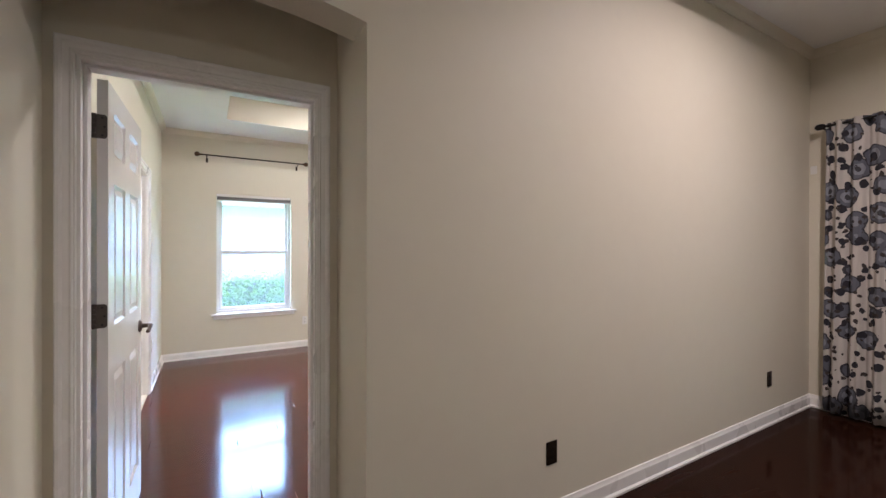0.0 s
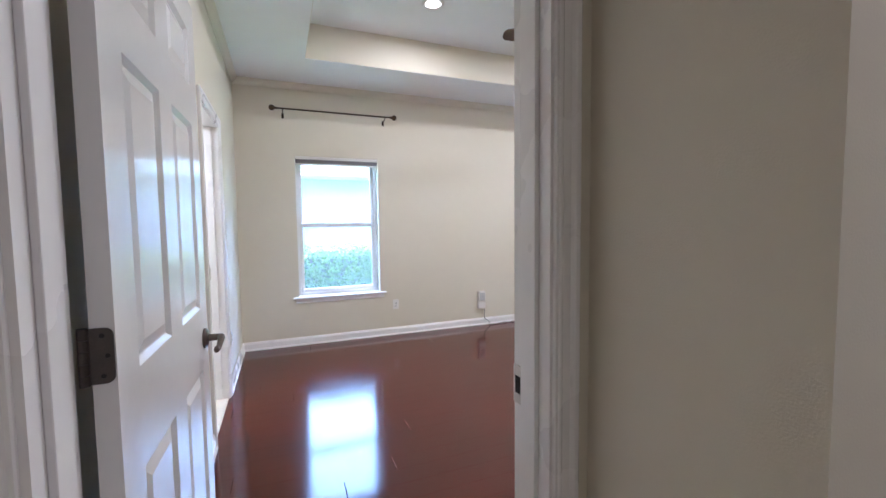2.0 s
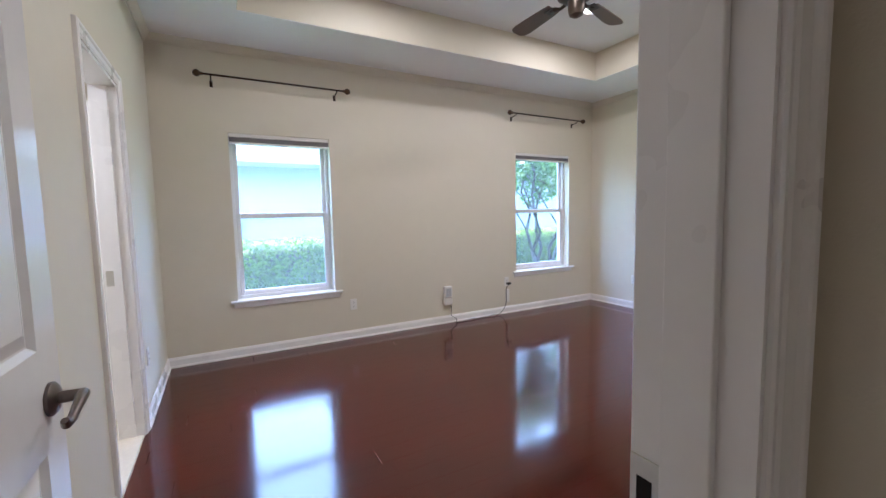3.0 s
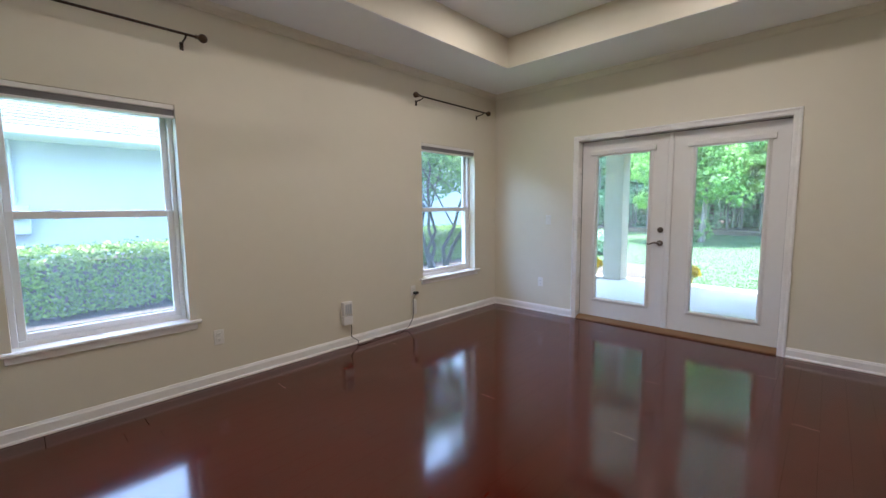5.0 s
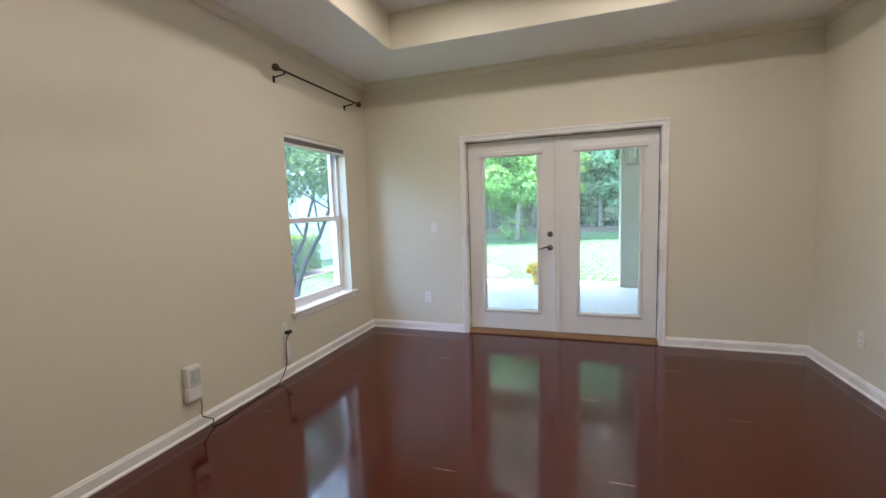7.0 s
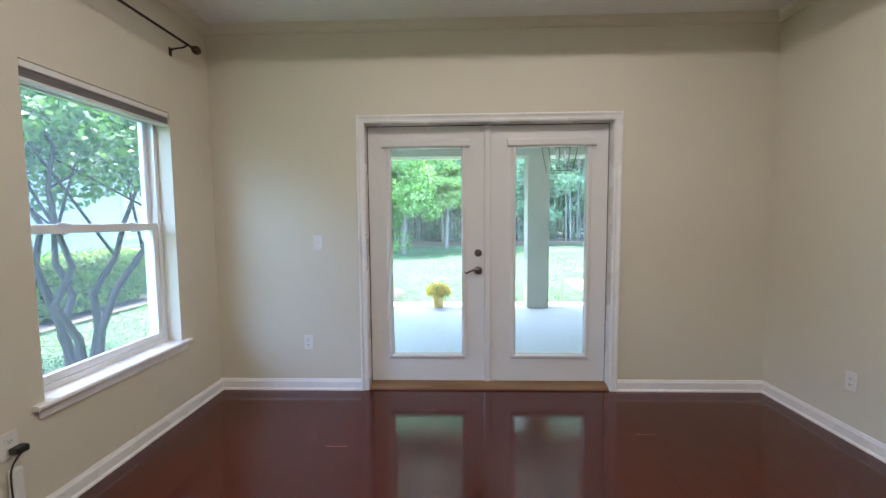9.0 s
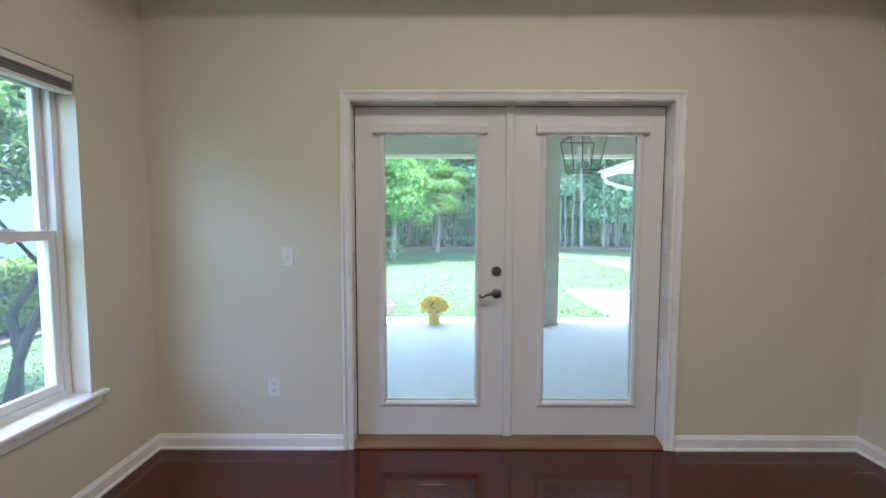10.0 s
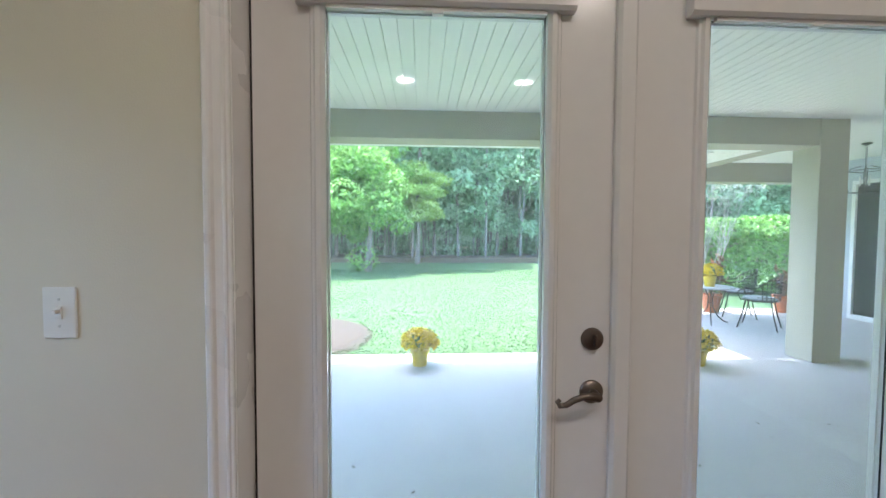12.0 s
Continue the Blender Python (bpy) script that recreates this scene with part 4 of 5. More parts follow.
wl = thing("window_3", "living room window behind the curtain", "window", kind="structure")
part("window_frame", boxes((4.72, 4.78, -0.9, -0.85, 0.1, 2.2), (4.72, 4.78, 0.95, 1.0, 0.1, 2.2), (4.72, 4.78, -0.85, 0.95, 0.1, 0.16), (4.72, 4.78, -0.85, 0.95, 2.14, 2.2)), VINYL, wl)
pane = part("pane", boxes((4.745, 4.751, -0.85, 0.95, 0.16, 2.14)), GLASS, wl)
pane.visible_shadow = False

# ---- outdoors: ground, lawn, patio ----
PZ, GZ = -0.08, -0.13
bm = bmesh.new()
gx = [-400, -60, -12, -6, 0, 4, 8, 10, 12, 14, 16, 18, 20, 23, 27, 34, 60, 400]
gy = [-400, -60, -20, -10, -6, -3, 0, 2, 4, 6, 8, 10, 12, 16, 22, 34, 60, 400]
verts = [[bm.verts.new((x, y, GZ - 0.02 + 0.05 * noise.noise((x * 0.2, y * 0.2, 0)) * (9 < x < 30) + (0.35 if x > 22 else 0) - (0.02 if x < 8.6 else 0))) for x in gx] for y in gy]
for a, b in zip(verts, verts[1:]):
    for i in range(len(gx) - 1):
        bm.faces.new((a[i], a[i + 1], b[i + 1], b[i]))
structure("ground", bm, LAWN, "wide green lawn running back to the woods", "ground")
structure("patio_slab", boxes((EAST + 0.2, 8.68, -6.0, 6.6, -0.3, PZ), (8.68, 11.4, -6.0, 1.72, -0.3, PZ - 0.003)), CONCRETE, "smooth pale grey concrete patio", "patio")
structure("house_base", boxes((-3, EAST + 0.2, NORTH + 0.2, NORTH + 0.22, -0.3, 0.0)), STUCCO_W, "house foundation strip", "foundation")
structure("wall_wing", wall_y(-3.1, -2.8, EAST + 0.2, 10.9, 3.4, [(7.6, 10.52, PZ, 2.27)], -0.3), STUCCO_W, "pale stucco wall of the house wing", "wall")

# covered patio: ceiling, beams, columns
CZ, BEAM_Z, EDGE = 2.63, 2.34, 8.68
bm = bmesh.new()
box(bm, EAST + 0.2, 11.2, -2.8, 0.0, CZ + 0.02, CZ + 0.1)
box(bm, EAST + 0.2, EDGE, 0.0, 6.8, CZ + 0.02, CZ + 0.1)
y = -2.8
while y < 6.7:
    box(bm, EAST + 0.2, EDGE if y > 0 else 11.1, y + 0.0015, y + 0.0985, CZ, CZ + 0.021, bevel=0.004)
    y += 0.10
structure("patio_ceiling", bm, SOFFIT, "white beadboard patio ceiling", "ceiling")
structure("patio_roof", boxes((EAST + 0.2, 8.65, -3.0, 7.0, CZ + 0.12, CZ + 0.3), (8.65, 11.35, -3.0, 0.2, CZ + 0.12, CZ + 0.3)), SHINGLE, "roof deck over the patio", "roof")
bm = bmesh.new()
low, high = (1.10, 2.452), (-0.6, 3.02)
v = [bm.verts.new((x, y, z + d)) for d in (0.0, 0.05) for x in (8.70, 11.32) for y, z in (low, high)]
for q in ((0, 1, 3, 2), (4, 6, 7, 5), (0, 2, 6, 4), (1, 5, 7, 3), (0, 4, 5, 1), (2, 3, 7, 6)):
    bm.faces.new([v[i] for i in q])
structure("porch_roof", bm, mat("grey_roof", (0.30, 0.33, 0.34), 0.7, vary=0.1, scale=6), "grey roof slope over the porch wing", "roof")
structure("house_roof", boxes((-4.0, EAST - 0.1, -5.0, 6.85, TOP + 0.12, TOP + 0.3), (-4.0, EAST + 0.2, NORTH + 0.2, 6.85, 2.66, 2.76)), SHINGLE, "house roof with a deep eave", "roof")
structure("house_walls", boxes((-4.0, -0.5, NORTH, NORTH + 0.2, -0.3, TOP)), STUCCO_W, "pale stucco outer wall", "wall")
COLX = 8.19
structure("patio_beam", boxes((COLX + 0.01, COLX + 0.33, 0.185, 6.6, BEAM_Z, CZ)), STUCCO, "grey-green stucco beam over the patio", "beam")
structure("patio_beam_trim", boxes((8.62, 8.72, 0.80, 6.8, 2.362, 2.60)), ALU, "white fascia below the beam", "fascia")
structure("wing_beam", boxes((COLX + 0.34, 10.93, -0.12, 0.16, 2.44, CZ)), STUCCO, "grey-green stucco beam along the porch", "beam")
structure("porch_beam", boxes((10.94, 11.26, -2.8, -0.10, 2.29, CZ)), STUCCO, "grey-green stucco beam at the porch end", "beam")


def column(x, y, z1):
    ob = thing("patio_column", "square grey-green stucco patio column", "column", "patio columns")
    part("shaft", boxes((x, x + 0.34, y, y + 0.34, PZ, z1), bevel=0.008), STUCCO, ob)


column(COLX, 5.66, BEAM_Z)
column(COLX, 2.80, BEAM_Z)
column(COLX, -0.155, CZ)
column(10.93, -0.10, 2.47)
bm = boxes((8.73, 11.25, 1.00, 1.07, 2.35, 2.455))
structure("porch_fascia", bm, ALU, "white gutter along the porch eave", "gutter")
bm = bmesh.new()
x = 8.73
while x < 11.15:
    box(bm, x, x + 0.11, 0.165, 1.0, 2.44, 2.453)
    x += 0.115
structure("porch_soffit", bm, SOFFIT, "white vented soffit of the porch eave", "soffit")
structure("downspout", tube(bmesh.new(), [(11.15, 1.03, 2.36), (11.14, 1.0, 2.26), (11.12, 0.72, 2.16), (11.11, 0.36, 2.08), (11.1, 0.29, 2.0), (11.1, 0.285, 0.0)], 0.04, 8), ALU, "white metal downspout", "downspout")

sl = thing("door_4", "dark sliding glass door with a white rim", "sliding door", kind="structure")
part("door_frame", boxes((7.6, 7.66, -2.86, -2.79, PZ, 2.27), (10.46, 10.52, -2.86, -2.79, PZ, 2.27), (7.66, 10.46, -2.86, -2.79, 2.21, 2.27), (7.66, 10.46, -2.86, -2.79, PZ, 0.0), (9.0, 9.08, -2.86, -2.80, 0.0, 2.21)), ALU, sl)
DGLASS = mat("dark_glass", (0.02, 0.025, 0.025), 0.03, vary=0.01)
DGLASS.node_tree.nodes["Principled BSDF"].inputs["Specular IOR Level"].default_value = 0.12
part("pane", boxes((7.66, 9.0, -2.84, -2.83, 0.0, 2.21)), DGLASS, sl, "dark reflecting pane")
part("pane", boxes((9.08, 10.46, -2.84, -2.83, 0.0, 2.21)), DGLASS, sl, "dark reflecting pane")


def lantern(x, y, z):
    """A tapered open cage with three candles on a chain; z is its lower rim."""
    ob = thing("pendant_lantern", "black open-cage lantern with white candle bulbs on a chain", "lantern", "patio lanterns", at=(x, y, z))
    a, b, h = 0.115, 0.165, 0.30
    cage = bmesh.new()
    lo = [(sx * a, sy * a, 0) for sx, sy in ((-1, -1), (1, -1), (1, 1), (-1, 1))]
    hi = [(sx * b, sy * b, h) for sx, sy in ((-1, -1), (1, -1), (1, 1), (-1, 1))]
    ap = [(sx * 0.03, sy * 0.03, h + 0.07) for sx, sy in ((-1, -1), (1, -1), (1, 1), (-1, 1))]
    for i in range(4):
        for p, q in ((lo[i], lo[(i + 1) % 4]), (hi[i], hi[(i + 1) % 4]), (lo[i], hi[i]), (hi[i], ap[i])):
            tube(cage, [p, q], 0.006, 6)
    part("cage", cage, BLACK, ob)
    part("stem", tube(bmesh.new(), [(0, 0, 0.03), (0, 0, h + 0.09)], 0.006, 8), BLACK, ob)
    top = CZ - z
    ch = bmesh.new()
    zz, k = h + 0.09, 0
    while zz < top - 0.03:
        u = (0.010, 0) if k % 2 else (0, 0.010)
        tube(ch, [(u[0], u[1], zz), (u[0], u[1], zz + 0.028), (-u[0], -u[1], zz + 0.028), (-u[0], -u[1], zz), (u[0], u[1], zz)], 0.003, 5)
        zz, k = zz + 0.026, k + 1
    part("chain", ch, BLACK, ob)
    part("canopy", lathe(bmesh.new(), [(0.06, top - 0.0005), (0.06, top - 0.012), (0.02, top - 0.03), (0.0, top - 0.03)], (0, 0, 0)), BLACK, ob)
    for i in range(3):
        t = 2 * math.pi * i / 3 + 0.4
        cx, cy = 0.055 * math.cos(t), 0.055 * math.sin(t)
        arm = part("candle_arm", tube(bmesh.new(), [(0, 0, 0.05), (cx * 0.6, cy * 0.6, 0.035), (cx, cy, 0.06), (cx, cy, 0.09)], 0.005, 6), BLACK, ob)
        part("candle", lathe(bmesh.new(), [(0.010, 0.09), (0.010, 0.16), (0.006, 0.165), (0.013, 0.185), (0.010, 0.21), (0.002, 0.235), (0, 0.236)], (cx, cy, 0), seg=12), BULB, arm, "white candle bulb", smooth=True)


lantern(6.37, 3.11, 1.875)
lantern(9.3, -1.62, 1.95)


def mums(x, y, z, s, label):
    """A potted chrysanthemum: ribbed pot, a leafy dome and many small flower heads."""
    rng = np.random.default_rng(int(x * 10 + y * 7) % 97)
    ob = thing("potted_mum", label, "potted flowers", "yellow mums", at=(x, y, z))
    part("pot", lathe(bmesh.new(), [(0.075 * s, 0), (0.098 * s, 0.15 * s), (0.106 * s, 0.152 * s), (0.107 * s, 0.178 * s), (0.095 * s, 0.18 * s), (0.09 * s, 0.16 * s), (0, 0.16 * s)], (0, 0, 0)), POT_Y, ob, smooth=True)
    u = rng.uniform(0, 2 * math.pi, 900)
    v = np.arccos(rng.uniform(-0.25, 1, 900))
    w = np.stack([np.sin(v) * np.cos(u), np.sin(v) * np.sin(u), np.cos(v)], 1)
    part_c = np.array((0, 0, 0.24 * s))
    leaf_cloud("foliage", w * np.array((0.165, 0.165, 0.12)) * s * rng.uniform(0.6, 1.0, (900, 1)) + part_c, w, 0.03 * s, LEAF_HEDGE, ob, 3)
    fl = w[:330]
    fl = fl[fl[:, 2] > -0.15]
    base = fl * np.array((0.195, 0.195, 0.155)) * s * rng.uniform(0.9, 1.06, (len(fl), 1)) + part_c
    pts, nor = [], []
    for k in range(9):
        pts.append(base + rng.normal(0, 0.009 * s, base.shape))
        nor.append(fl)
    leaf_cloud("flower_heads", np.concatenate(pts), np.concatenate(nor), 0.018 * s, PETAL, ob, 5, spread=0.5, long=1.4, label="dense yellow flower heads")


mums(8.29, 4.565, PZ, 1.0, "yellow chrysanthemum in a yellow pot at the patio edge")
mums(8.19, 1.51, PZ, 1.0, "yellow chrysanthemum in a yellow pot on the patio")
mums(8.3, 6.25, PZ, 1.0, "yellow chrysanthemum in a yellow pot beside a column")

# dry leaves blown onto the slab
def dry_leaf(x, y, turn):
    ob = thing("dry_leaf", "small curled brown dry leaf on the concrete patio", "leaf", "dry leaves", at=(x, y, PZ + 0.002))
    bm = bmesh.new()
    rows = [[bm.verts.new((u, w * 0.5 * math.sin(math.pi * (0.08 + 0.84 * (u + 0.03) / 0.06)) * 0.032, 0.006 * w * w + 0.004 * (u / 0.03) ** 2)) for w in (-1, 0, 1)] for u in (-0.03, -0.015, 0.0, 0.015, 0.03)]
    for a, b in zip(rows, rows[1:]):
        for i in (0, 1):
            bm.faces.new((a[i], a[i + 1], b[i + 1], b[i]))
    blade = part("leaf_blade", bm, DRY, ob)
    blade.modifiers.new("thickness", "SOLIDIFY").thickness = 0.0012
    ob.rotation_euler, ob.scale = (0, 0, radians(turn)), (0.5, 0.5, 0.5)


for x, y, turn in ((6.82, 1.99, 20), (6.78, 1.46, 100), (6.37, 4.96, 60), (6.11, 4.59, -35), (6.29, 2.82, 145), (6.61, 2.07, 75)):
    dry_leaf(x, y, turn)

# bistro table, chairs and terracotta pots
TX, TY = 10.22, -0.12
tb = thing("patio_table", "round dark metal bistro table with curved legs", "table", at=(TX, TY, PZ))
part("tabletop", lathe(bmesh.new(), [(0.0, 0.575), (0.30, 0.575), (0.32, 0.58), (0.325, 0.59), (0.32, 0.60), (0.0, 0.602)], (0, 0, 0), seg=36), METER, tb, "dark mesh tabletop")
for k in range(3):
    a = 2 * math.pi * k / 3 + 0.5
    c, s = math.cos(a), math.sin(a)
    part("leg", tube(bmesh.new(), [(0.10 * c, 0.10 * s, 0.575), (0.03 * c, 0.03 * s, 0.42), (0.04 * c, 0.04 * s, 0.26), (0.12 * c, 0.12 * s, 0.12), (0.24 * c, 0.24 * s, 0.02), (0.29 * c, 0.29 * s, 0.012)], 0.009, 8), BLACK, tb, smooth=True)
part("ring", tube(bmesh.new(), [(0.045 * math.cos(t * 0.5236), 0.045 * math.sin(t * 0.5236), 0.33) for t in range(13)], 0.006, 6), BLACK, tb)
mums(TX - 0.05, TY + 0.06, PZ + 0.602, 0.9, "yellow chrysanthemum in a yellow pot on the bistro table")


def iron_chair():
    """Wrought-iron armchair: lattice barrel back, mesh seat, four splayed legs; faces +y in its own frame."""
    ob = thing("patio_chair", "black wrought-iron armchair with a lattice back", "chair", "patio chairs")
    seat = bmesh.new()
    ring = [(0.23 * math.cos(t * math.pi / 10), 0.23 * math.sin(t * math.pi / 10), 0.42) for t in range(21)]
    tube(seat, ring, 0.009, 6)
    for k in range(-5, 6):
        u = k * 0.042
        e = math.sqrt(max(0, 0.23 ** 2 - u * u))
        tube(seat, [(u, -e, 0.42), (u, e, 0.42)], 0.004, 4)
        tube(seat, [(-e, u, 0.42), (e, u, 0.42)], 0.004, 4)
    part("seat", seat, BLACK, ob)
    back = bmesh.new()

    def rim(t, h):
        a = math.pi + t * math.pi
        r = 0.24 + 0.05 * (h - 0.42)
        return (r * math.cos(a), r * math.sin(a), h)

    top = [rim(t / 14, 0.62 + 0.20 * math.sin(math.pi * t / 14) ** 0.8) for t in range(15)]
    tube(back, [(0.29 * math.cos(0.35) * -1, 0.14, 0.60)] + top + [(0.29 * math.cos(0.35), 0.14, 0.60)], 0.010, 6)
    for k in range(1, 14):
        h1 = 0.62 + 0.20 * math.sin(math.pi * k / 14) ** 0.8
        tube(back, [rim(k / 14, 0.43), rim(k / 14, h1)], 0.006, 4)
    for h in (0.48, 0.53, 0.58, 0.63, 0.68, 0.73):
        sp = [t / 28 for t in range(29) if 0.62 + 0.20 * math.sin(math.pi * t / 28) ** 0.8 > h]
        if len(sp) > 2:
            tube(back, [rim(t, h) for t in sp], 0.006, 4)
    part("backrest", back, BLACK, ob, "lattice back")
    for sx in (-1, 1):
        part("armrest", tube(bmesh.new(), [(sx * 0.27, 0.13, 0.60), (sx * 0.29, 0.20, 0.59), (sx * 0.27, 0.24, 0.54), (sx * 0.24, 0.20, 0.42)], 0.009, 6), BLACK, ob)
        for sy in (-1, 1):
            part("leg", tube(bmesh.new(), [(sx * 0.17, sy * 0.15, 0.42), (sx * 0.19, sy * 0.19, 0.2), (sx * 0.22, sy * 0.24, 0.0)], 0.010, 6), BLACK, ob)
    part("cushion", lathe(bmesh.new(), [(0.0, 0.43), (0.20, 0.43), (0.215, 0.445), (0.20, 0.46), (0, 0.465)], (0, 0, 0)), CUSHION, ob, "pale grey seat cushion")
    return ob


chair = iron_chair()
chair.scale = (1.02, 1.02, 1.02)
chair.location, chair.rotation_euler = (9.88, -0.66, PZ), (0, 0, radians(-48))
copy_thing(chair, pose(10.72, -0.98, PZ, 0, 0, -30))


def terra_plant(x, y, s, seed):
    ob = thing("terracotta_planter", "terracotta pot with a dark red leafy plant", "potted plant", "planters", at=(x, y, PZ))
    part("pot", lathe(bmesh.new(), [(0.11 * s, 0), (0.15 * s, 0.25 * s), (0.165 * s, 0.25 * s), (0.168 * s, 0.31 * s), (0.15 * s, 0.31 * s), (0.14 * s, 0.27 * s), (0, 0.27 * s)], (0, 0, 0)), TERRA, ob, smooth=True)
    rng = np.random.default_rng(seed)
    st = bmesh.new()
    pts, nor = [], []
    for k in range(7):
        a = rng.uniform(0, 6.28)
        tip = Vector((0.16 * math.cos(a), 0.16 * math.sin(a), rng.uniform(0.55, 0.95))) * s
        tube(st, [(0, 0, 0.26 * s), tip * 0.6 + Vector((0, 0, 0.1 * s)), tip], 0.006, 5)
        for j in range(18):
            q = np.array(tip) * rng.uniform(0.6, 1.05) + rng.normal(0, 0.03 * s, 3)
            pts.append(q)
            nor.append((math.cos(a), math.sin(a), 0.6))
    part("stem", st, BARK_D, ob)
    leaf_cloud("leaves", pts, nor, 0.05 * s, LEAF_RED, ob, seed, long=3.2)


terra_plant(11.12, -0.80, 1.05, 4)
terra_plant(11.05, -2.12, 1.0, 9)

# ---- neighbour's house to the north ----
nb = thing("neighbour_house", "white stucco neighbouring house with grey shingle roof", "house")
part("wall", boxes((-14, 13, 11.75, 12.0, -0.3, 2.62)), STUCCO_W, nb)
part("soffit", boxes((-14.4, 13.4, 11.15, 11.75, 2.42, 2.46)), SOFFIT, nb)
part("gutter", sweep(bmesh.new(), [(0, 0), (0.09, 0.02), (0.11, 0.12), (0, 0.14)], [(-14.4, 11.15, 2.42), (13.4, 11.15, 2.42)], (0, 0, 1)), ALU, nb, "white gutter")
slope = math.atan2(2.4, 5.0)
for k in range(34):
    y0 = 11.1 + 0.145 * k
    z0 = 2.555 + 0.145 * k * 0.48
    bm = bmesh.new()
    v = [bm.verts.new(q) for q in ((-14.4, y0, z0), (13.4, y0, z0), (13.4, y0 + 0.17, z0 + 0.066), (-14.4, y0 + 0.17, z0 + 0.066), (-14.4, y0, z0 + 0.016), (13.4, y0, z0 + 0.016), (13.4, y0 + 0.17, z0 + 0.07), (-14.4, y0 + 0.17, z0 + 0.07))]
    for q in ((0, 3, 2, 1), (4, 5, 6, 7), (0, 1, 5, 4), (2, 3, 7, 6), (0, 4, 7, 3), (1, 2, 6, 5)):
        bm.faces.new([v[i] for i in q])
    part("shingle_course", bm, SHINGLE, nb)
mb = thing("meter_box", "grey electric meter box on the neighbour's wall", "meter box")
part("case", boxes((0.15, 0.45, 11.62, 11.749, 1.0, 1.45), bevel=0.01), METER, mb)
part("meter_glass", lathe(bmesh.new(), [(0.08, 0), (0.08, -0.05), (0.06, -0.08), (0, -0.085)], (0.3, 11.62, 1.3), "y", 20), VENT, mb)
part("conduit", tube(bmesh.new(), [(0.3, 11.72, 1.45), (0.3, 11.72, 2.42)], 0.025, 10), METER, mb)
nw = thing("shuttered_window", "dark shuttered window on the neighbour's wall", "window")
part("sash", boxes((10.6, 11.4, 11.72, 11.749, 0.9, 2.1), bevel=0.005), METER, nw)
for k in range(9):
    part("louvre", boxes((10.63, 11.37, 11.705, 11.722, 0.96 + 0.125 * k, 1.05 + 0.125 * k), bevel=0.004), VENT, nw)
ds = thing("satellite_dish", "grey satellite dish on the neighbour's roof edge", "satellite dish", at=(2.3, 11.5, 2.80))
part("dish", lathe(bmesh.new(), [(0.0, 0.06), (0.12, 0.052), (0.22, 0.03), (0.30, 0.0), (0.30, -0.008), (0.2, 0.02), (0.0, 0.045)], (0, 0.05, 0.28), "y", 28), METER, ds, smooth=True)
part("mast", tube(bmesh.new(), [(0, 0.05, -0.05), (0, 0.10, 0.12), (0, 0.11, 0.28)], 0.02, 8), ALU, ds)
part("feed_arm", tube(bmesh.new(), [(0, 0.08, 0.1), (0, -0.15, 0.05), (0, -0.3, 0.15)], 0.012, 8), ALU, ds)
part("brace", tube(bmesh.new(), [(-0.2, 0.0, -0.02), (0, 0.08, 0.1), (0.2, 0.0, -0.02)], 0.012, 8), ALU, ds)


# ---- planting ----
def box_shrub(name, label, x0, x1, y0, y1, z0, z1, n, size, material, seed, round_=0.0, group="", category="hedge"):
    """A clipped or mounded shrub: a dark twiggy heart and a ragged skin of leaves."""
    rng = np.random.default_rng(seed)
    ob = thing(name, label, category, group)
    core = bmesh.new()
    cx, cy = (x0 + x1) / 2, (y0 + y1) / 2
    hx, hy = (x1 - x0) / 2, (y1 - y0) / 2

    def top(x, y):
        u, v = (x - cx) / hx, (y - cy) / hy
        base = 1 - round_ * (0.55 * u ** 4 + 0.55 * v ** 4)
        return z0 + (z1 - z0) * base * (1 + 0.16 * noise.noise((x * 1.1, y * 1.1, seed)) * (round_ > 0))
    k = max(4, int(n ** 0.25))
    g = [[core.verts.new((x0 + 0.1 + (2 * hx - 0.2) * i / k, y0 + 0.1 + (2 * hy - 0.2) * j / 4, top(x0 + 2 * hx * i / k, y0 + 2 * hy * j / 4) - 0.14)) for i in range(k + 1)] for j in range(5)]
    for a, b in zip(g, g[1:]):
        for i in range(k):
            core.faces.new((a[i], a[i + 1], b[i + 1], b[i]))
    low = [[core.verts.new((v.co.x, v.co.y, z0 + 0.12)) for v in row] for row in (g[0], g[-1])]
    for edge, bot in ((g[0], low[0]), (g[-1], low[1])):
        for i in range(k):
            core.faces.new((edge[i], edge[i + 1], bot[i + 1], bot[i]))
    part("twigs", core, BARK_D, ob)
    x = rng.uniform(x0, x1, n)
    y = rng.uniform(y0, y1, n)
    t = np.array([top(a, b) for a, b in zip(x, y)])
    z = z0 + 0.08 + (t - z0 - 0.08) * rng.uniform(0, 1, n)
    side = rng.integers(0, 4, n)
    d = rng.normal(0, 0.05, n)
    nor = np.zeros((n, 3))
    for s, (ax, val, w) in enumerate((("y", y0, (0, -1, 0.5)), ("y", y0, (0, -1, 0.5)), ("z", 0, (0, 0, 1)), ("x", x0, (-1, 0, 0.5)))):
        m = side == s
        if ax == "y":
            y[m] = val + np.abs(d[m]) * 1.5
            z[m] = z0 + 0.08 + (np.array([top(a, b + 0.15) for a, b in zip(x[m], y[m])]) - z0 - 0.08) * rng.uniform(0, 1, m.sum())
        elif ax == "x":
            x[m] = val + np.abs(d[m]) * 1.5
        else:
            z[m] = t[m] + d[m] * 0.7
        nor[m] = w
    leaf_cloud("leaves", np.stack([x, y, z], 1), nor, size, material, ob, seed, spread=0.7)
    return ob


